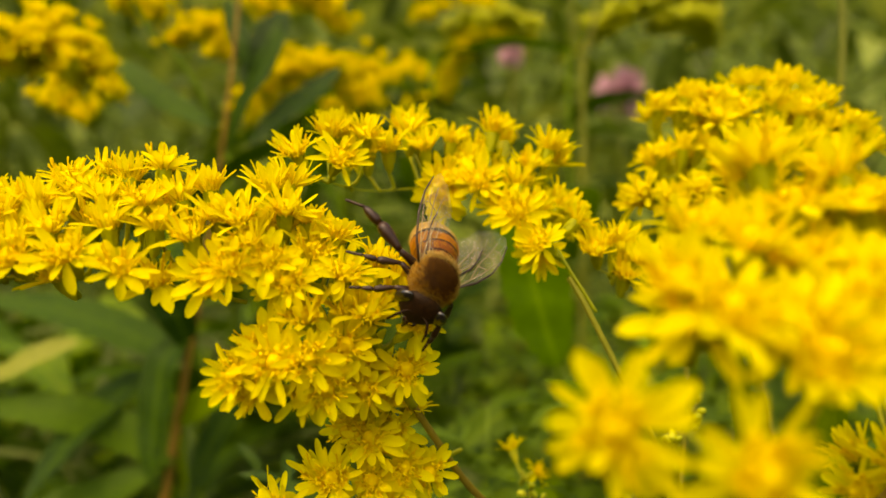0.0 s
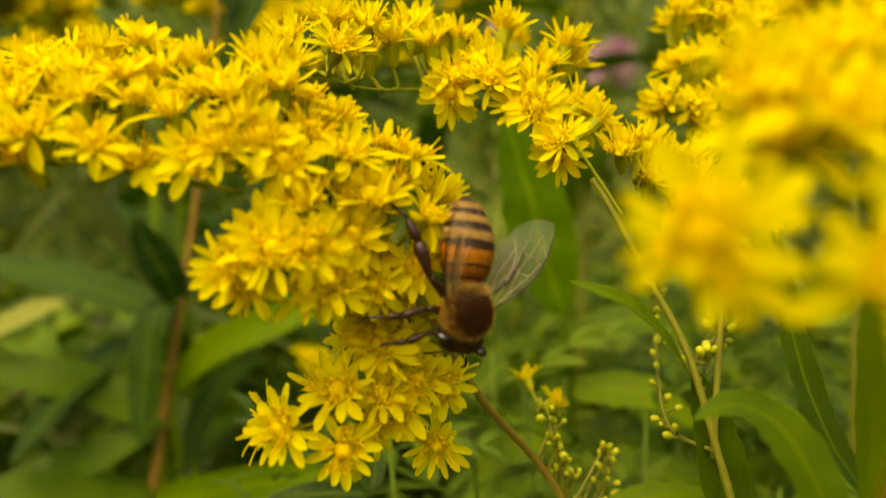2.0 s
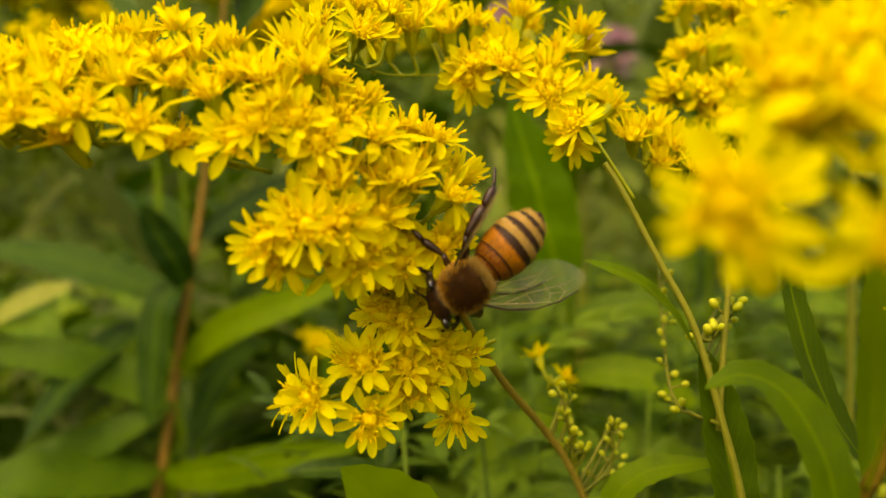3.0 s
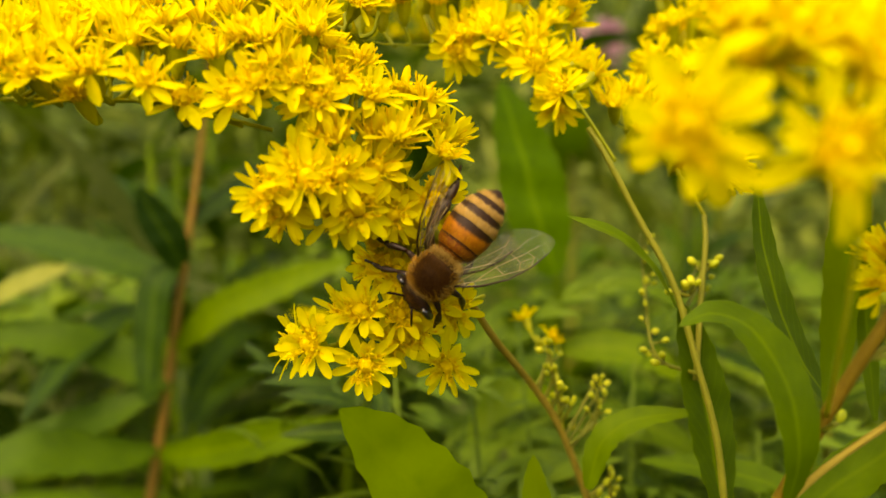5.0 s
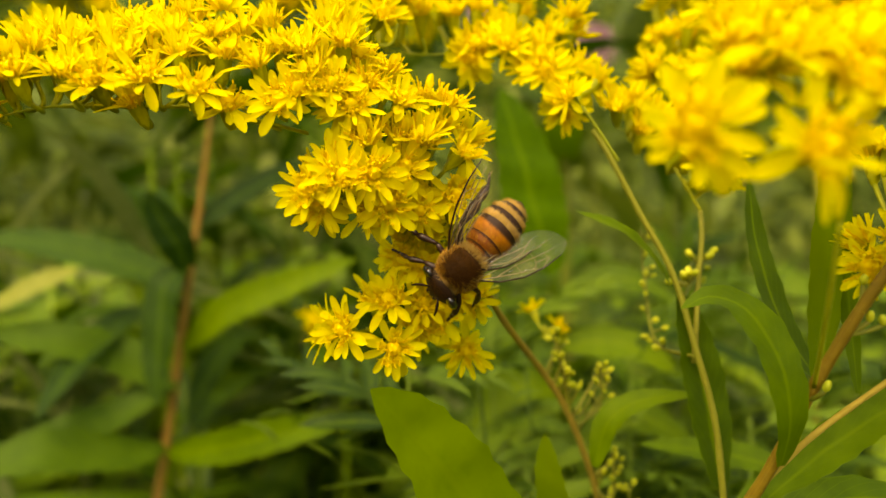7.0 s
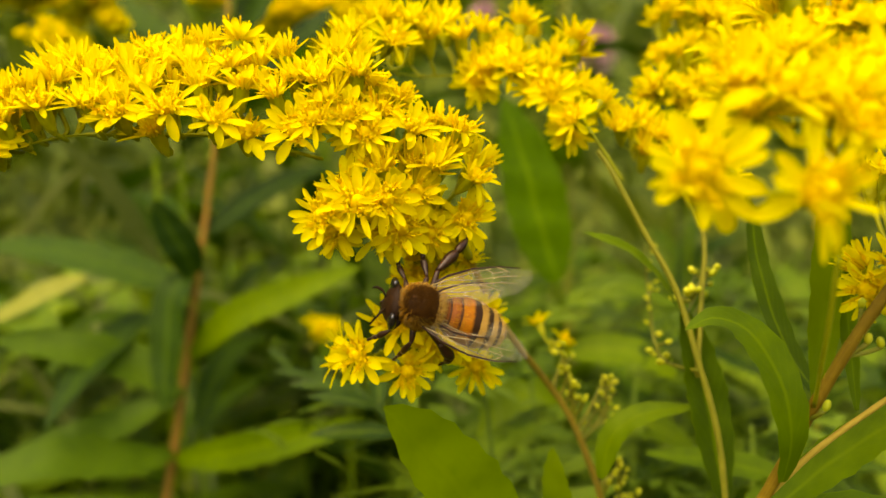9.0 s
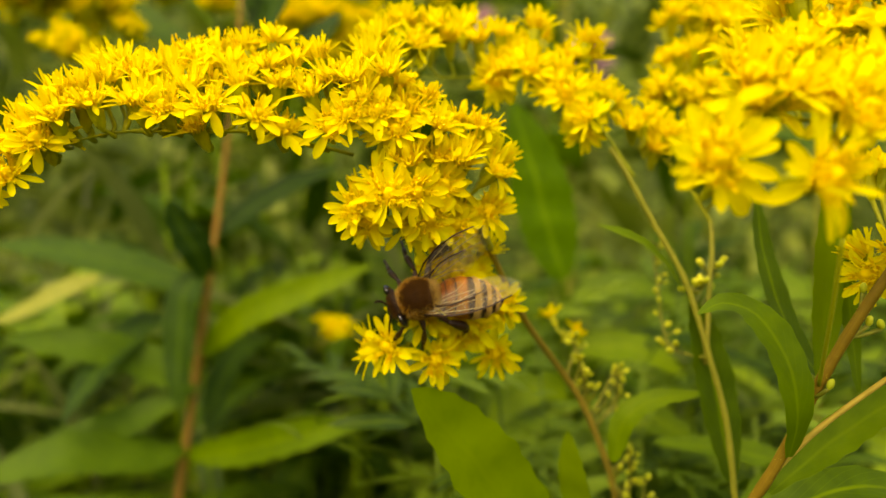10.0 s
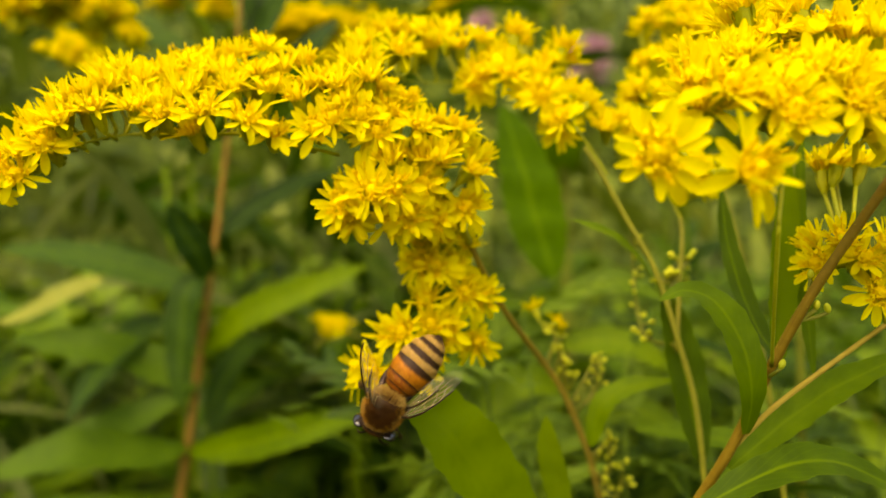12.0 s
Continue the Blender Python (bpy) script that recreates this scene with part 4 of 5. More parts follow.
def undergrowth(name, count, seed, mat, label, xr, yr, zr, length, slim, around=False):
    """Leaves past counting, in one piece."""
    rng, g = random.Random(seed), Geo()
    for k in range(count):
        y = rng.uniform(*yr)
        c = Vector((rng.uniform(*xr) * y, y, rng.uniform(*zr(y)) if callable(zr) else rng.uniform(*zr)))
        if around:
            r, t = 3.9 * math.sqrt(rng.uniform(0.03, 1)), rng.uniform(0, 2 * math.pi)
            c = Vector((r * math.sin(t), r * math.cos(t), rng.uniform(*zr)))
            if c.y > 0 and abs(c.x) < 0.85 * c.y:
                continue
        L = rng.uniform(*length)
        a, e = rng.uniform(0, 2 * math.pi), radians(rng.uniform(-45, 70))
        d = Vector((math.cos(a) * math.cos(e), math.sin(a) * math.cos(e), math.sin(e)))
        side = d.cross(Vector((rng.uniform(-0.6, 0.6), rng.uniform(-0.6, 0.6), 1))).normalized()
        up = side.cross(d)
        rows = []
        for i in range(6):
            u = i / 5
            w = L * slim * max(0.04, math.sin(math.pi * (0.08 + 0.92 * u) ** 0.8))
            p = c + d * L * u - Vector((0, 0, 1)) * L * 0.35 * u * u
            rows.append([p - side * w + up * 0.2 * w, p, p + side * w + up * 0.2 * w])
        g.grid(rows)
    return tagged(new(name, g.mesh(name, mat)), label, "foliage", kind="stuff")


undergrowth("undergrowth", 6500, 3, LEAVES, "dense green leaves of the meadow below the flowers", (-0.85, 0.85), (0.32, 1.1), lambda y: (0.35, EYE - 0.03 - 0.02 * y), (0.05, 0.11), 0.12)
FARLEAVES = leaf_matter("far_blades", (0.020, 0.045, 0.002), (0.085, 0.135, 0.006), (0.24, 0.29, 0.04), island=True, spec=0.25, rough=0.5)
undergrowth("undergrowth", 7000, 4, FARLEAVES, "mixed green foliage far behind the flowers", (-0.95, 0.95), (1.0, 3.4), lambda y: (0.1, EYE + 0.46 * y), (0.07, 0.18), 0.13)
undergrowth("grass", 1500, 5, GRASSY, "narrow pale green blades among the leaves", (-0.8, 0.8), (0.25, 1.0), lambda y: (0.4, EYE - 0.02), (0.06, 0.14), 0.03)


undergrowth("undergrowth", 14000, 6, FARLEAVES, "green leaves of the meadow all around", (0, 0), (0, 0), (0.05, 0.75), (0.12, 0.28), 0.10, around=True)


def cut_leaf(length, lobes, seed):
    """A deeply cut leaf: narrow pointed lobes in pairs along a drooping rib."""
    g, rng = Geo(), random.Random(seed)
    rib = glide([(0, 0, 0), (length * 0.5, 0, length * 0.12), (length, 0, -length * 0.15)], 12)
    for i in range(lobes + 1):
        u = 0.18 + 0.8 * i / lobes
        p = rib[int(12 * u)]
        for side in ((0,) if i == lobes else (-1, 1)):
            L = length * (0.42 - 0.24 * u) * rng.uniform(0.8, 1.2) * (1.3 if side == 0 else 1)
            d = Vector((0.75, side * 0.9, rng.uniform(-0.2, 0.35))).normalized()
            pts = [p, p + d * L * 0.5 + Vector((0, 0, 0.05 * L)), p + d * L + Vector((0.15 * L, 0, -0.12 * L))]
            blade = leaf_geo(pts, L * 0.44, (0, 0, 1), n=5, teeth=0.0)
            k = len(g.v)
            g.v.extend(blade.v)
            for f, q in zip(blade.f, range(len(blade.f))):
                g.face(tuple(k + v for v in f), 0, blade.uv[4 * q:4 * q + 4])
    spine = leaf_geo(rib[::3], length * 0.07, (0, 0, 1), n=6, teeth=0.0)
    k = len(g.v)
    g.v.extend(spine.v)
    for f, q in zip(spine.f, range(len(spine.f))):
        g.face(tuple(k + v for v in f), 0, spine.uv[4 * q:4 * q + 4])
    return g


GREYLEAF = leaf_matter("grey_green_blade", (0.016, 0.044, 0.002), (0.048, 0.098, 0.004), (0.12, 0.19, 0.012), spec=0.16, rough=0.5)
CUT_LEAVES = [cut_leaf(L, n, k).mesh("leaf", GREYLEAF) for k, (L, n) in enumerate(((0.046, 3), (0.056, 4), (0.040, 3), (0.052, 3)))]


def weed(x, y, top, seed):
    """A leafy weed with deeply cut leaves all the way up its stem."""
    rng = random.Random(seed)
    plant = thing("mugwort_plant", (x, y, 0), "grey-green weed with deeply cut leaves behind the flowers", "weed", "weeds behind")
    pts = [Vector((x, y, 0)), Vector((x + rng.uniform(-0.02, 0.02), y, top * 0.6)), Vector((x + rng.uniform(-0.03, 0.03), y, top))]
    stem(plant, pts, 0.55, 0.28, GREYLEAF)
    curve = glide(pts, 300)
    for k in range(22):
        p = curve[299 - int(k * 4.2)]
        part("leaf", rng.choice(CUT_LEAVES), plant, m=Matrix.Translation(p - plant.location) @ pose(0, 0, 0, rng.uniform(-20, 20), rng.uniform(-35, 20), 137.5 * k + rng.uniform(-25, 25)) @ Matrix.Scale(rng.uniform(0.55, 1.1) * (0.6 + 0.4 * min(1, k / 6)), 4))
    return plant


rng = random.Random(21)
for k in range(28):
    y = 0.140 + 0.009 * k
    weed(rng.uniform(0.06, 0.52) * y, y, EYE - 0.016 + rng.uniform(-0.20, 0.0) * y, 300 + k)


for k in range(8):
    y = 0.100 + 0.005 * k
    weed((0.04 + 0.068 * ((k * 3) % 8)) * y, y, EYE - 0.016 - rng.uniform(0.06, 0.2) * (y + 0.015), 360 + k)


def pink_flower(c, r, seed):
    """A round pink blossom cluster on a thin stalk, far behind."""
    rng = random.Random(seed)
    p = at(c)
    flower = thing("pink_flower", (p.x, p.y, 0), "blurred pink clover-like blossom far behind", "flower", "pink blossoms")
    stem(flower, [Vector((p.x, p.y, 0)), Vector((p.x + 0.01, p.y, p.z * 0.6)), p], 1.6, 1.2)
    g = Geo()
    for k in range(150):
        d = Vector((rng.gauss(0, 1), rng.gauss(0, 1), rng.gauss(0.25, 1))).normalized()
        s = d.orthogonal().normalized()
        b = p - flower.location
        i = len(g.v)
        g.v.extend([tuple(b + d * r * 0.3 + s * r * 0.08), tuple(b + d * r * 0.3 - s * r * 0.08), tuple(b + d * r * rng.uniform(0.85, 1.05) - s * r * 0.06 + Vector((0, 0, r * 0.1))), tuple(b + d * r * rng.uniform(0.85, 1.05) + s * r * 0.06)])
        g.face((i, i + 1, i + 2, i + 3))
    part("blossom", g.mesh("blossom", PINK), flower)


pink_flower((176.9, 687.5, 190.6), 0.028, 1)
pink_flower((65.8, 687.5, 228.7), 0.014, 2)


# ---- the honeybee ----
CHITIN = plain("dark_chitin", (0.018, 0.008, 0.003), rough=0.55, spec=0.10, var=0.4, scale=2500, bump=0.3)
AMBER = plain("amber_chitin", (0.27, 0.095, 0.008), rough=0.42, spec=0.3, var=0.35, scale=1800, bump=0.35)
BROWN = plain("brown_chitin", (0.045, 0.018, 0.005), rough=0.55, spec=0.12, var=0.4, scale=2500, bump=0.5)
EYES = plain("compound_eye", (0.010, 0.007, 0.006), rough=0.12, spec=0.8, var=0.3, scale=9000, bump=0.25)
LEGS = plain("leg_chitin", (0.026, 0.009, 0.003), rough=0.36, spec=0.32, var=0.45, scale=2500, bump=0.4)
VEIN = plain("wing_vein", (0.30, 0.22, 0.085), rough=0.3, spec=0.5)
FUR = plant_matter("golden_fur", (0.17, 0.070, 0.006), (0.34, 0.155, 0.014), (0.55, 0.30, 0.04), rough=0.7, through_light=0.25, scale=600, island=True)
PALE_FUR = plant_matter("pale_fur", (0.36, 0.21, 0.04), (0.50, 0.32, 0.08), (0.62, 0.44, 0.15), rough=0.7, through_light=0.3, scale=600, island=True)
DARK_FUR = plant_matter("dark_fur", (0.028, 0.011, 0.002), (0.066, 0.026, 0.004), (0.15, 0.064, 0.010), rough=0.7, through_light=0.1, scale=600, island=True)

for hair in (FUR, PALE_FUR, DARK_FUR):
    hair.node_tree.nodes["Principled BSDF"].inputs["Specular IOR Level"].default_value = 0.05


def membrane():
    """Clear wing skin: mostly see-through, with a glossy, faintly smoky sheen."""
    mat, nodes, links, bsdf = material("wing_membrane")
    clear, mix = nodes.new("ShaderNodeBsdfTransparent"), nodes.new("ShaderNodeMixShader")
    clear.inputs["Color"].default_value = (0.97, 0.96, 0.92, 1)
    noise_tex = nodes.new("ShaderNodeTexNoise")
    noise_tex.inputs["Scale"].default_value = 900
    bp = nodes.new("ShaderNodeBump")
    bp.inputs["Strength"].default_value, bp.inputs["Distance"].default_value = 0.6, 0.0002
    links.new(noise_tex.outputs["Fac"], bp.inputs["Height"])
    links.new(bp.outputs[0], bsdf.inputs["Normal"])
    bsdf.inputs["Base Color"].default_value = (0.95, 0.87, 0.62, 1)
    bsdf.inputs["Roughness"].default_value = 0.26
    bsdf.inputs["Specular IOR Level"].default_value = 0.25
    mix.inputs[0].default_value = 0.042
    gloss, sheen = nodes.new("ShaderNodeBsdfGlossy"), nodes.new("ShaderNodeMixShader")
    gloss.inputs["Roughness"].default_value, sheen.inputs[0].default_value = 0.22, 0.03
    links.new(bp.outputs[0], gloss.inputs["Normal"])
    links.new(clear.outputs[0], sheen.inputs[1])
    links.new(gloss.outputs[0], sheen.inputs[2])
    links.new(sheen.outputs[0], mix.inputs[1])
    links.new(bsdf.outputs[0], mix.inputs[2])
    links.new(mix.outputs[0], nodes["Material Output"].inputs["Surface"])
    return mat


WING = membrane()


def loft(g, rings, slot=0, sides=16):
    """A skin round the x axis through rings of x, half width, half height, rise (mm)."""
    rows = [[(x * MM, w * math.cos(a) * MM, (h * math.sin(a) + c) * MM) for a in (2 * math.pi * j / sides for j in range(sides))] for x, w, h, c in rings]
    start = g.grid(rows, slot, closed=True)
    g.face(tuple(start + j for j in reversed(range(sides))), slot)
    g.face(tuple(start + (len(rings) - 1) * sides + j for j in range(sides)), slot)


def fur(rng, count, centre, radii, length, flow=(-0.6, 0, 0.1), width=0.035, keep=lambda d: True):
    """Fine hairs standing out of an egg-shaped body, combed along flow."""
    g = Geo()
    made = 0
    while made < count:
        d = Vector((rng.gauss(0, 1), rng.gauss(0, 1), rng.gauss(0, 1))).normalized()
        if not keep(d):
            continue
        made += 1
        foot = Vector(centre) + Vector([d[k] * radii[k] for k in range(3)])
        way = (d + Vector(flow) * rng.uniform(0.4, 1.0) + Vector((rng.gauss(0, 0.2), rng.gauss(0, 0.2), rng.gauss(0, 0.2)))).normalized()
        s = way.orthogonal().normalized() * width
        t = way.cross(s.normalized()) * width
        h = length * rng.uniform(0.6, 1.15)
        tip = foot + way * h + Vector((0, 0, -0.06 * h))
        mid = foot + way * h * 0.5
        i = len(g.v)
        g.v.extend([tuple(v * MM) for v in (foot + s, foot - s * 0.5 + t, foot - s * 0.5 - t, mid + s * 0.7, mid - s * 0.35 + t * 0.7, mid - s * 0.35 - t * 0.7, tip)])
        for a, b in ((0, 1), (1, 2), (2, 0)):
            g.face((i + a, i + b, i + 3 + b, i + 3 + a))
            g.face((i + 3 + a, i + 3 + b, i + 6))
    return g


def banded(name, front, dark, edge, soft=0.10, flank=4.5):
    """Back plate of the abdomen: pale in front, a dark hind band that thins out down the flanks, its edge broken by hair."""
    mat, nodes, links, bsdf = material(name)
    tex, sep = nodes.new("ShaderNodeTexCoord"), nodes.new("ShaderNodeSeparateXYZ")
    links.new(tex.outputs["UV"], sep.inputs[0])

    def calc(op, a, b=None, c=None):
        node = nodes.new("ShaderNodeMath")
        node.operation = op
        for k, v in enumerate((a, b, c)):
            if v is None:
                continue
            if isinstance(v, float):
                node.inputs[k].default_value = v
            else:
                links.new(v, node.inputs[k])
        return node.outputs[0]

    fine, streak, comb = nodes.new("ShaderNodeTexNoise"), nodes.new("ShaderNodeTexNoise"), nodes.new("ShaderNodeMapping")
    fine.inputs["Scale"].default_value, fine.inputs["Detail"].default_value = 2200, 4
    links.new(tex.outputs["Object"], fine.inputs["Vector"])
    comb.inputs["Scale"].default_value = (3, 90, 1)
    links.new(tex.outputs["UV"], comb.inputs["Vector"])
    links.new(comb.outputs[0], streak.inputs["Vector"])
    streak.inputs["Scale"].default_value, streak.inputs["Detail"].default_value = 1.0, 3
    side = calc("PINGPONG", calc("ABSOLUTE", calc("SUBTRACT", sep.outputs["Y"], 0.25)), 0.5)
    place = calc("MULTIPLY_ADD", calc("MULTIPLY", side, side), -flank, sep.outputs["X"])
    place = calc("MULTIPLY_ADD", calc("SUBTRACT", streak.outputs["Fac"], 0.5), 0.30, place)
    mix_at = nodes.new("ShaderNodeMapRange")
    mix_at.interpolation_type = "SMOOTHSTEP"
    mix_at.inputs["From Min"].default_value, mix_at.inputs["From Max"].default_value = edge - soft, edge + soft
    links.new(place, mix_at.inputs["Value"])
    tint = ramp(nodes, (0.25, [c * 0.72 for c in front]), (0.75, [min(c * 1.25, 1) for c in front]))
    links.new(fine.outputs["Fac"], tint.inputs[0])
    mix = nodes.new("ShaderNodeMix")
    mix.data_type = "RGBA"
    links.new(mix_at.outputs["Result"], mix.inputs["Factor"])
    links.new(tint.outputs[0], mix.inputs["A"])
    mix.inputs["B"].default_value = (*dark, 1)
    links.new(mix.outputs["Result"], bsdf.inputs["Base Color"])
    bsdf.inputs["Roughness"].default_value, bsdf.inputs["Specular IOR Level"].default_value = 0.5, 0.14
    bp = nodes.new("ShaderNodeBump")
    bp.inputs["Strength"].default_value, bp.inputs["Distance"].default_value = 0.6, 0.00005
    links.new(streak.outputs["Fac"], bp.inputs["Height"])
    links.new(bp.outputs[0], bsdf.inputs["Normal"])
    return mat


DARK_BAND = (0.026, 0.011, 0.004)
BAND_RED = banded("red_amber_plate", (0.155, 0.043, 0.004), (0.035, 0.011, 0.003), 0.80, 0.08, 1.5)
BAND_AMBER = banded("amber_plate", (0.30, 0.100, 0.006), DARK_BAND, 0.60)
BAND_TAN = banded("tan_plate", (0.40, 0.245, 0.080), DARK_BAND, 0.50)
BAND_TIP = banded("tip_plate", (0.34, 0.20, 0.065), DARK_BAND, 0.42, 0.14)


def abdomen_radius(s):
    """Half width along the abdomen, s from waist (0) to tip (1)."""
    pts = [(0, 0.5), (0.06, 1.2), (0.16, 1.74), (0.35, 2.08), (0.55, 2.06), (0.75, 1.70), (0.9, 1.08), (1.0, 0.25)]
    for (a, p), (b, q) in zip(pts, pts[1:]):
        if s <= b:
            u = (s - a) / (b - a)
            return p + (q - p) * (u * u * (3 - 2 * u) * 0.4 + u * 0.6)
    return 0.25


def bee():
    rng = random.Random(17)
    body = thing("honeybee", (0, 0, 0), "amber and dark striped honeybee with furry thorax on the blossoms", "bee")
    thorax_g = Geo()
    loft(thorax_g, [(-1.95, 0.5, 0.5, 0.0), (-1.8, 1.15, 1.0, 0.05), (-1.2, 1.65, 1.48, 0.1), (0, 1.85, 1.7, 0.15), (1.05, 1.64, 1.48, 0.05), (1.65, 1.05, 0.95, -0.1), (1.9, 0.5, 0.5, -0.15)], sides=24)
    thorax = part("thorax", thorax_g.mesh("thorax", BROWN), body)
    egg, shell = (0, 0, 0.1), (1.80, 1.80, 1.68)
    part("fur", fur(rng, 5200, egg, shell, 0.52, width=0.020, keep=lambda d: rng.random() > (d.z - 0.15) * 1.7 or d.x < -0.8).mesh("fur", FUR), thorax, "golden brown hair")
    part("fur", fur(rng, 5000, egg, shell, 0.36, width=0.020, keep=lambda d: rng.random() < (d.z + 0.05) * 1.5).mesh("fur", DARK_FUR), thorax, "short dark hair on the back")
    part("fur", fur(rng, 700, egg, shell, 0.55, width=0.013, keep=lambda d: abs(d.y) > 0.72 and d.z > -0.5).mesh("fur", PALE_FUR), thorax, "pale golden fringe")
    part("fur", fur(rng, 900, (-1.45, 0, 0.45), (0.55, 1.35, 0.95), 0.62, width=0.018, keep=lambda d: d.x < 0.3).mesh("fur", PALE_FUR), thorax, "longer pale hair behind the thorax")
    part("fur", fur(rng, 700, (1.5, 0, -0.1), (0.45, 1.1, 0.95), 0.5, flow=(0.5, 0, 0.2), width=0.016, keep=lambda d: d.x > -0.2).mesh("fur", PALE_FUR), thorax, "pale hair of the neck")

    head_g = Geo()
    loft(head_g, [(1.75, 0.5, 0.5, -0.3), (2.0, 1.4, 1.15, -0.5), (2.45, 1.72, 1.5, -0.75), (2.9, 1.58, 1.55, -0.95), (3.3, 1.12, 1.3, -1.2), (3.6, 0.6, 0.85, -1.45), (3.75, 0.3, 0.4, -1.6)], sides=24)
    head = part("head", head_g.mesh("head", CHITIN), body)
    for y in (-1, 1):
        e = Geo()
        e.ball((2.62 * MM, 1.44 * y * MM, -0.66 * MM), (0.66 * MM, 0.56 * MM, 1.2 * MM), 0, 14, 20, (0.25, -0.1 * y, 1))
        part("eye", e.mesh("eye", EYES), head, "glossy black compound eye")
        a = Geo()
        a.tube([Vector(p) * MM for p in ((3.4, 0.35 * y, -0.9), (3.9, 0.75 * y, -0.55), (4.15, 0.95 * y, -0.6), (4.6, 1.3 * y, -1.3), (4.9, 1.5 * y, -2.2))], [0.11 * MM, 0.1 * MM, 0.13 * MM, 0.12 * MM, 0.08 * MM], 6)
        part("antenna", a.mesh("antenna", CHITIN), head)
        jaw = Geo()
        jaw.tube([Vector(p) * MM for p in ((3.55, 0.45 * y, -1.9), (3.75, 0.4 * y, -2.3), (3.7, 0.1 * y, -2.6))], [0.16 * MM, 0.13 * MM, 0.05 * MM], 6)
        part("mandible", jaw.mesh("mandible", LEGS), head)
    part("fur", fur(rng, 1500, (2.5, 0, -0.85), (0.98, 1.4, 1.45), 0.28, flow=(0.2, 0, 0.3), width=0.016, keep=lambda d: abs(d.y) < 0.62).mesh("fur", DARK_FUR), head, "short dark brown hair")
    m = Geo()
    m.tube([Vector(p) * MM for p in ((3.2, 0, -2.2), (3.5, 0, -2.9), (3.5, 0, -3.6))], [0.22 * MM, 0.16 * MM, 0.07 * MM], 6)
    part("tongue", m.mesh("tongue", LEGS), head)

    squat = Matrix.Translation((1.55 * MM, 0, 0)) @ Matrix.Diagonal((0.74, 1.14, 1, 1)) @ Matrix.Translation((-1.75 * MM, 0, 0))
    for piece in (head, *head.children):
        piece.data.transform(squat)

    ab = Geo()
    s0, s1, n = -1.8, -9.1, 18
    loft(ab, [(s0 + (s1 - s0) * i / n, 0.93 * abdomen_radius(i / n), 0.86 * abdomen_radius(i / n), -0.25 - 0.9 * (i / n) ** 2) for i in range(n + 1)])
    abdomen = part("abdomen", ab.mesh("abdomen", AMBER), body)
    for a, b, plate in ((0.01, 0.11, BAND_RED), (0.09, 0.24, BAND_RED), (0.21, 0.49, BAND_AMBER), (0.46, 0.68, BAND_TAN), (0.65, 0.84, BAND_TAN), (0.81, 1.0, BAND_TIP)):
        g, rows = Geo(), []
        for i in range(10):
            s = a + (b - a) * i / 9
            r = abdomen_radius(s) * (1.0 + 0.035 * i / 9)
            x, c = s0 + (s1 - s0) * s, -0.25 - 0.9 * s * s
            rows.append([(x * MM, r * math.cos(q) * MM, (r * 0.93 * math.sin(q) + c) * MM) for q in (2 * math.pi * j / 36 for j in range(37))])
        g.grid(rows, 0)
        part("tergite", g.mesh("tergite", plate), abdomen)
    for c, spread, n_hair, long, mat in ((0.03, 0.10, 900, 0.55, FUR), (0.14, 0.10, 400, 0.30, FUR), (0.24, 0.10, 400, 0.28, FUR), (0.47, 0.09, 900, 0.40, PALE_FUR), (0.66, 0.08, 800, 0.38, PALE_FUR), (0.82, 0.08, 420, 0.34, PALE_FUR)):
        h = Geo()
        for k in range(n_hair):
            s, q = c + spread * rng.random() ** 1.6, rng.uniform(-0.5, math.pi + 0.5)
            r = abdomen_radius(s) * 1.012
            foot = Vector((s0 + (s1 - s0) * s, r * math.cos(q), r * 0.93 * math.sin(q) - 0.25 - 0.9 * s * s))
            out = 0.30 + 0.35 * abs(math.cos(q))
            way = Vector((-1, out * math.cos(q) + rng.gauss(0, 0.2), out * math.sin(q) + rng.gauss(0, 0.1))).normalized()
            w = Vector((0, -math.sin(q), math.cos(q))) * 0.018
            i = len(h.v)
            h.v.extend([tuple(v * MM) for v in (foot + w, foot - w, foot + way * long * rng.uniform(0.7, 1.2))])
            h.face((i, i + 1, i + 2))
        part("hair_band", h.mesh("hair_band", mat), abdomen, "pale hair band")

    legs = []
    left = (  # hip, knee, ankle, heel, toe, thickness
        ((1.1, 0.9, -1.3), (1.9, 2.3, -1.5), (2.6, 2.6, -3.0), (2.9, 2.6, -3.8), (3.2, 2.7, -4.6), 0.30),
        ((0.0, 1.1, -1.4), (-0.2, 2.8, -1.6), (0.0, 3.3, -3.6), (0.1, 3.4, -4.8), (0.3, 3.6, -6.0), 0.32),
        ((-1.1, 1.0, -1.3), (-2.6, 2.5, -1.2), (-4.4, 2.9, -2.9), (-4.3, 3.0, -4.4), (-4.0, 3.2, -5.4), 0.36))
    right = (
        ((1.1, -0.9, -1.2), (1.5, -2.6, -1.1), (2.2, -3.9, -1.7), (2.3, -4.8, -2.3), (2.5, -5.6, -2.8), 0.30),
        ((0.0, -1.1, -1.3), (-0.3, -3.0, -0.3), (0.3, -4.8, -0.7), (0.4, -5.9, -1.0), (0.5, -7.2, -1.6), 0.34),
        ((-1.0, -1.0, -1.2), (-2.8, -2.9, 0.3), (-5.4, -3.5, 0.2), (-7.2, -4.1, 0.0), (-8.4, -5.0, -0.7), 0.38))
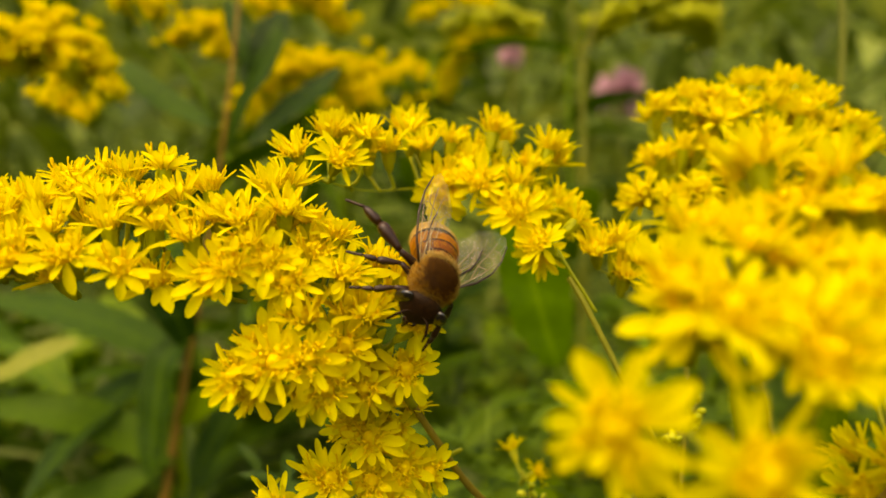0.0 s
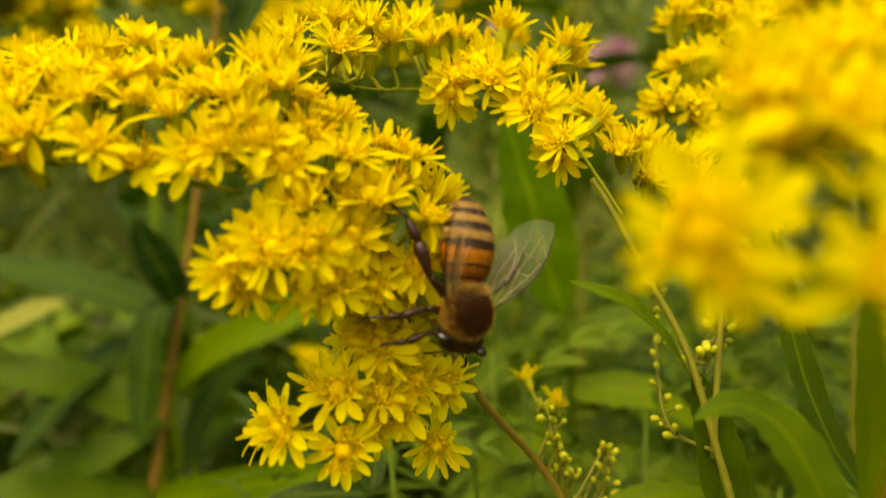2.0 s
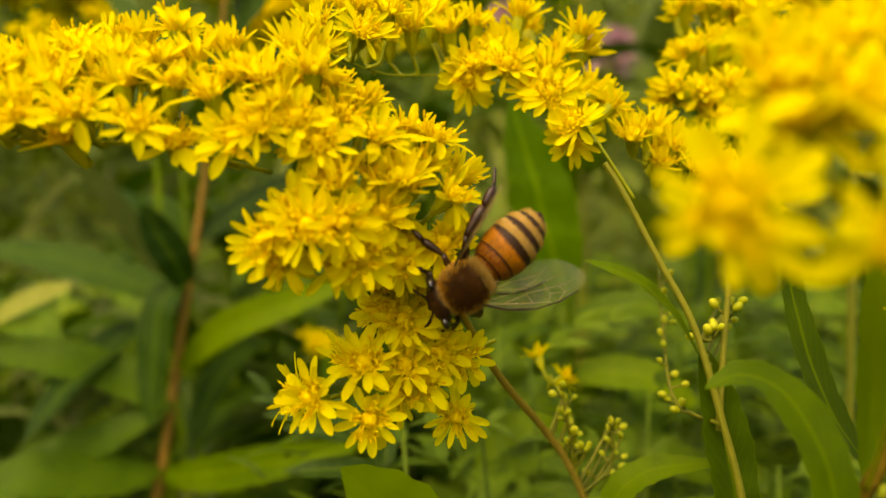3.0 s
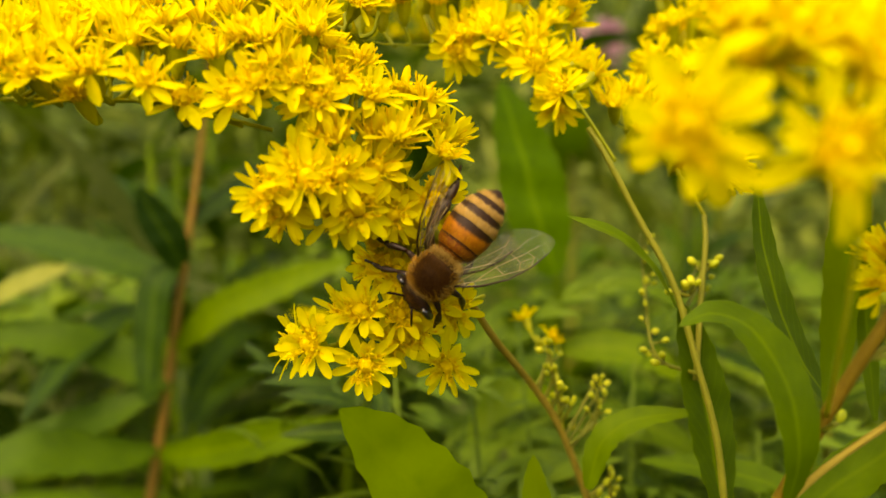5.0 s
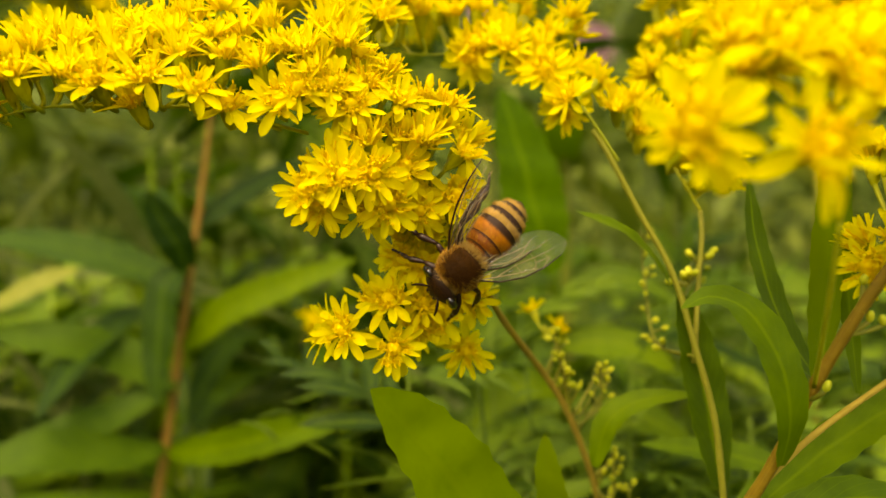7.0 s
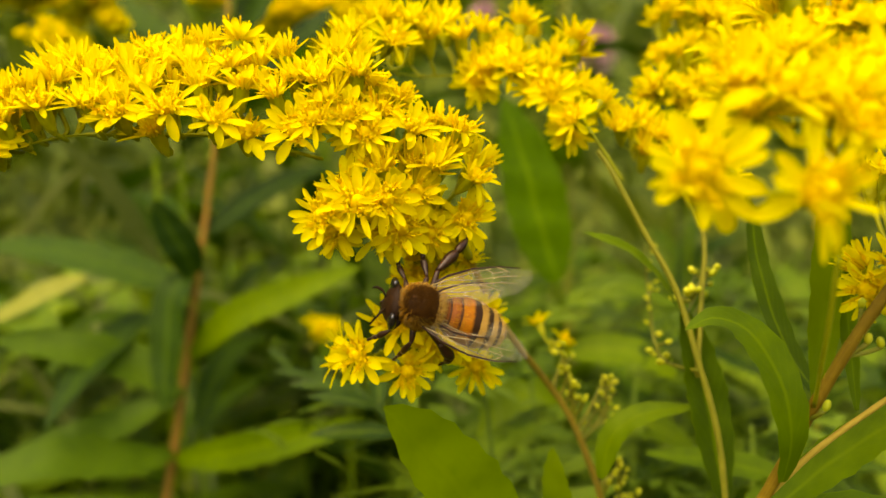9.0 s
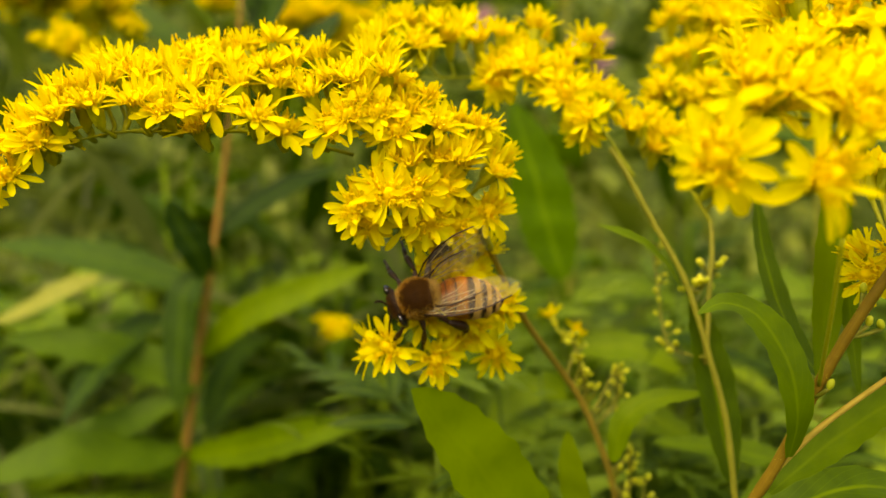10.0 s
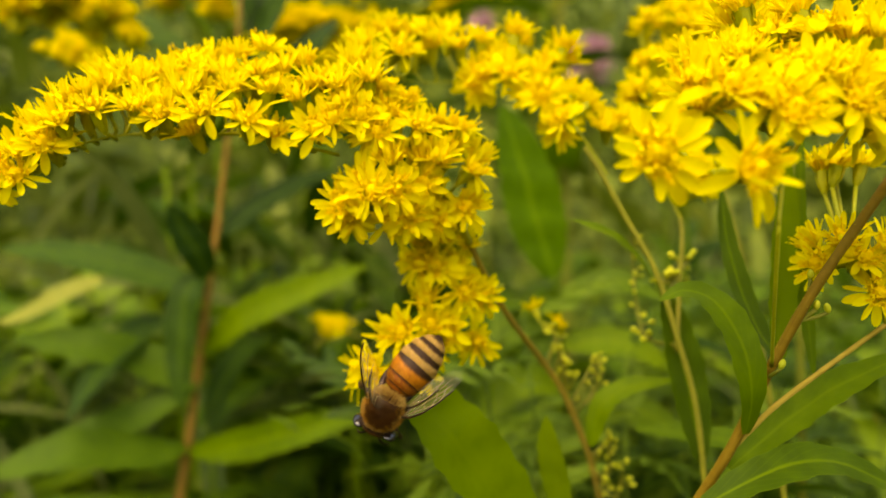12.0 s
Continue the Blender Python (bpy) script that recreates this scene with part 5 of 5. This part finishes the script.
    for y, specs in ((1, left), (-1, right)):
        for k, (hip, knee, ankle, heel, toe, r) in enumerate(specs):
            v = [Vector(hip) * 0.86 * MM] + [Vector(p) * MM for p in (knee, ankle, heel, toe)]
            f, tb, ts = Geo(), Geo(), Geo()
            f.tube(glide([v[0], (v[0] + v[1]) / 2 + Vector((0, 0, 0.15 * MM)), v[1]], 6), [q * r * MM for q in (0.8, 1.0, 1.05, 1.0, 0.9, 0.75, 0.6)], 8)
            wide = 1.45 if k == 2 else 1.0
            tb.tube(glide([v[1], v[2]], 6), [q * r * wide * MM for q in (0.45, 0.6, 0.75, 0.9, 1.0, 1.0, 0.7)], 8)
            ts.tube(glide([v[2], v[3]], 4), [q * r * wide * 0.8 * MM for q in (0.6, 0.95, 0.95, 0.8, 0.4)], 7)
            ts.tube(glide([v[3], (v[3] + v[4]) / 2, v[4]], 6), [q * 0.13 * MM for q in (1, 1.2, 0.9, 1.2, 0.9, 1.1, 0.6)], 5)
            leg = part("leg", f.mesh("leg", LEGS), body)
            part("tibia", tb.mesh("tibia", LEGS), leg)
            part("tarsus", ts.mesh("tarsus", LEGS), leg)
            legs.append(leg)

    def wing_outline(length, width, front):
        """Points round a wing: out along the leading edge, back along the trailing edge."""
        out = []
        for i in range(15):
            u = i / 14
            out.append((length * u, width * (0.34 * math.sin(math.pi * u ** 1.1) ** 0.75 + front * u * (1 - u))))
        for i in range(15):
            u = 1 - (i + 0.5) / 15
            out.append((length * (u + 0.03 * math.sin(math.pi * u)), -width * 0.70 * math.sin(math.pi * min(1, u ** 1.2) * 0.985) ** 0.65))
        return out

    def wing_mesh(name, length, width, shift=(0, 0, 0)):
        g = Geo()
        outline = wing_outline(length, width, 0.25)
        c = len(g.v)
        g.v.append(((length * 0.5 + shift[0]) * MM, (-width * 0.15 + shift[1]) * MM, (0.12 + shift[2]) * MM))
        for x, y in outline:
            g.v.append(((x + shift[0]) * MM, (y + shift[1]) * MM, shift[2] * MM))
        n = len(outline)
        for i in range(n):
            g.face((c, c + 1 + i, c + 1 + (i + 1) % n))
        return g.mesh(name, WING)

    def vein_meshes(length, width, shift=(0, 0, 0), hind=False):
        S, made = Vector(shift), []

        def v(pts, r):
            g = Geo()
            g.tube([(Vector((p[0] * length, p[1] * width, 0.03)) + S) * MM for p in pts], [(1.0 if made else 1.3) * r * MM * (1 - 0.5 * i / max(1, len(pts) - 1)) for i in range(len(pts))], 4)
            made.append(g.mesh("vein", VEIN if made else LEGS))
        v([(0, 0), (0.2, 0.24), (0.45, 0.37), (0.7, 0.33), (0.9, 0.18)], 0.085)
        v([(0, -0.02), (0.2, 0.10), (0.42, 0.22), (0.62, 0.30)], 0.06)
        v([(0, -0.05), (0.25, -0.10), (0.5, -0.25), (0.62, -0.5)], 0.045)
        v([(0.2, 0.08), (0.42, -0.02), (0.66, -0.02), (0.84, -0.06)], 0.045)
        if not hind:
            v([(0.44, 0.22), (0.40, 0.0), (0.42, -0.18)], 0.035)
            v([(0.58, 0.28), (0.62, 0.12), (0.60, -0.02), (0.55, -0.3)], 0.035)
            v([(0.68, 0.32), (0.76, 0.15), (0.72, -0.02)], 0.035)
            v([(0.42, -0.18), (0.62, -0.2), (0.80, -0.32)], 0.035)
            v([(0.62, 0.12), (0.78, 0.14)], 0.03)
        return made

    wings = []
    fore, hind = wing_mesh("wing", 9.9, 3.5), wing_mesh("hind_wing", 6.8, 2.5, (-0.2, -1.2, -0.06))
    veins = vein_meshes(9.9, 3.5) + vein_meshes(6.8, 2.5, (-0.2, -1.2, -0.06), True)
    for y in (1, -1):
        wing = part("wing", fore, body, "clear veined wing")
        part("hind_wing", hind, wing, "smaller clear hind wing")
        for v in veins:
            part("vein", v, wing, "brown wing vein")
        wings.append(wing)
    return body, wings, legs, head, abdomen


def wing_pose(y, spread, lift, twist):
    """A wing in the bee's space: y is 1 on its left; spread away from the back, lift upward, twist about its length (degrees)."""
    s, c = math.sin(radians(spread)), math.cos(radians(spread))
    m = Matrix(((-c, s, 0), (s * y, c * y, 0), (0, 0, -y))).to_4x4()
    return Matrix.Translation((-0.4 * MM, 1.9 * y * MM, 0.65 * MM)) @ m @ pose(0, 0, 0, 0, 0, 0) @ Matrix.Rotation(radians(lift * y), 4, "Y") @ Matrix.Rotation(radians(twist * y), 4, "X")


honeybee, bee_wings, bee_legs, bee_head, bee_abdomen = bee()

BEE_ROWS = [
    (0.00, -0.7, 55.1, -0.2, -48.2, 50.9, -111.7),
    (0.50, -1.2, 54.9, -0.8, -46.4, 57.8, -118.1),
    (1.00, -0.9, 52.5, -3.8, 57.0, 73.7, 0.6),
    (1.50, -1.4, 52.6, -9.9, -133.4, 68.0, 154.3),
    (2.00, 0.6, 57.2, -11.1, -38.9, 85.1, -103.8),
    (2.50, 0.5, 56.3, -10.7, -89.0, 52.9, -165.3),
    (3.00, -1.3, 57.3, -11.0, -92.5, 37.6, -173.3),
    (5.00, -3.0, 57.0, -14.1, -78.9, 50.5, -173.3),
    (5.50, -1.8, 57.7, -14.4, -73.7, 60.6, -165.7),
    (6.00, -1.3, 57.2, -15.3, -84.6, 60.5, -160.3),
    (6.50, -3.0, 56.0, -14.2, -80.4, 40.3, -167.8),
    (7.00, -2.8, 56.0, -14.4, -76.1, 42.9, -164.1),
    (9.00, -7.4, 53.6, -15.6, -68.2, -15.2, -169.6),
    (9.50, -9.4, 53.9, -15.7, -62.3, -6.1, 177.8),
    (10.00, -10.1, 56.4, -16.3, -68.6, 9.8, -178.0),
    (10.30, -11.9, 55.6, -15.6, -66.3, 11.3, 175.2),
    (10.40, -13.0, 55.0, -17.1, -65.7, 12.0, 177.6),
    (10.50, -12.0, 54.7, -25.6, -63.0, 14.7, -172.8),
    (10.60, -12.0, 54.8, -23.2, -65.1, 16.4, -173.5),
    (10.80, -11.7, 54.8, -23.6, -69.5, 19.6, -175.2),
    (11.00, -13.1, 53.4, -24.8, -74.1, 22.6, -177.2),
    (11.50, -13.4, 53.6, -26.2, -74.6, 31.9, 174.3),
    (12.00, -11.6, 52.1, -27.7, -93.4, 61.8, 167.5),
]
# seconds; left wing: spread, lift, twist; right wing: the same
WING_ROWS = [
    (0.0, 23, -9, -6, 6, 1, -18),
    (0.5, 21, -11, 0, 7, 1, -19),
    (1.0, 28, -5, -10, 4, 10, -27),
    (1.5, 36, -8, -14, 4, 8, -18),
    (2.0, 43, -10, -14, 14, 36, -31),
    (2.5, 30, -16, 3, 31, 51, -37),
    (3.0, 27, -15, -6, 33, 43, -68),
    (5.0, 26, -14, 0, 20, 43, -66),
    (5.5, 23, -21, 24, 18, 42, -62),
    (6.0, 33, -20, 13, 26, 33, -57),
    (6.5, 23, -9, 10, 26, 36, -47),
    (7.0, 22, -11, 17, 25, 37, -42),
    (9.0, 3, 1, -2, 21, 5, 25),
    (9.5, 2, 18, 29, 33, -3, 19),
    (10.0, 2, 27, -25, 11, 48, -53),
    (10.3, 7, 23, -28, 32, 20, -75),
    (10.5, 38, 34, -31, 28, 15, -90),
    (11.0, 16, 29, -34, 23, 44, -90),
    (11.5, 30, 32, -40, 7, 51, 35),
    (12.0, 25, 36, -69, 12, 47, 41),
]
# seconds, abdomen bend down and aside, head nod and turn in degrees
BODY_ROWS = [
    (0.0, -26, 4, 2, -5),
    (0.5, -30, 3, 2, -10),
    (1.0, -17, -21, 10, -18),
    (1.5, 2, -9, -1, -11),
    (2.0, -2, -4, 5, -19),
    (2.5, -12, 11, 3, -23),
    (3.0, -6, 4, 3, -16),
    (5.0, 3, 2, -2, -14),
    (5.5, -3, 5, 0, -6),
    (6.0, -1, 8, 1, -11),
    (6.5, -4, 0, 1, -6),
    (7.0, -2, 2, 0, -8),
    (9.0, -6, 0, 1, 6),
    (9.5, -6, 0, 0, 16),
    (10.0, -14, -8, 3, 16),
    (10.3, -11, -15, 3, 7),
    (10.5, -7, 2, -2, -3),
    (11.0, -14, -3, 1, 1),
    (11.5, -17, -5, 2, -3),
    (12.0, -16, -13, 4, 4),
]


# seconds, shift in millimetres, droop in degrees
SPRIG_ROWS = [(0.0, 0, 0), (7.0, 0, 0), (9.0, 0, -2), (9.5, 0, -4), (10.3, 0, -5), (10.4, -0.8, -11), (10.5, -1.8, -21), (10.6, -1.6, -17), (10.7, -1.8, -20), (12.0, -1.8, -19)]
# seconds, swing down and sweep forward of the legs in degrees
HIND_ROWS = [(0.0, 0, 46), (0.5, 0, 48), (1.0, 0, 12), (1.5, 0, -5), (2.0, 0, 8), (2.5, 0, 22), (3.0, 0, 8), (5.0, 0, -6), (7.0, 0, -5), (9.0, 0, 44), (9.5, 0, 46), (10.0, 0, 25), (10.3, 20, 15), (10.5, 100, -18), (12.0, 100, -18)]
LEFT_ROWS = [(0.0, -48, 10), (7.0, -48, 10), (9.0, 0, 0), (10.3, 0, 0), (10.5, -48, 10), (12.0, -48, 10)]
FOLD_ROWS = [(0.0, 0, 0), (10.3, 0, 0), (10.5, 58, 0), (12.0, 58, 0)]
TUCK_ROWS = [(0.0, 0, 0), (10.3, 0, 0), (10.5, -48, 10), (12.0, -48, 10)]


def leg_pose(hip, swing, sweep):
    hip = Vector(hip) * MM
    return Matrix.Translation(hip) @ pose(0, 0, 0, swing, 0, sweep) @ Matrix.Translation(-hip)


def joint_pose(pivot, pitch, yaw):
    """A turn of the head or abdomen about the joint where it meets the thorax."""
    p = Vector(pivot) * MM
    return Matrix.Translation(p) @ pose(0, 0, 0, 0, pitch, yaw) @ Matrix.Translation(-p)


def motions():
    """The bee's way over the flowers, its head, abdomen, legs and wings, and the sprig that sags."""
    walk(honeybee, [(t, Matrix.Translation(at((x, y, z))) @ pose(0, 0, 0, rx, ry, rz)) for t, x, y, z, rx, ry, rz in BEE_ROWS])
    walk(sprig_thing, [(t, Matrix.Translation(at(SPRIG_FOOT)) @ pose(dx * MM, 0, 0, 0, droop, 0)) for t, dx, droop in SPRIG_ROWS])
    for leg, hip, rows in ((bee_legs[5], (-1.0, -1.0, -1.2), HIND_ROWS), (bee_legs[2], (-1.1, 1.0, -1.3), LEFT_ROWS), (bee_legs[1], (0.0, 1.1, -1.4), TUCK_ROWS),
                           (bee_legs[3], (1.1, -0.9, -1.2), FOLD_ROWS), (bee_legs[4], (0.0, -1.1, -1.3), FOLD_ROWS)):
        walk(leg, [(t, leg_pose(hip, swing, sweep)) for t, swing, sweep in rows])
    walk(bee_abdomen, [(r[0], joint_pose((-1.8, 0, -0.1), r[1], r[2])) for r in BODY_ROWS])
    walk(bee_head, [(r[0], joint_pose((1.75, 0, -0.2), r[3], r[4])) for r in BODY_ROWS])
    walk(bee_wings[0], [(r[0], wing_pose(1, *r[1:4])) for r in WING_ROWS])
    walk(bee_wings[1], [(r[0], wing_pose(-1, *r[4:7])) for r in WING_ROWS])


motions()
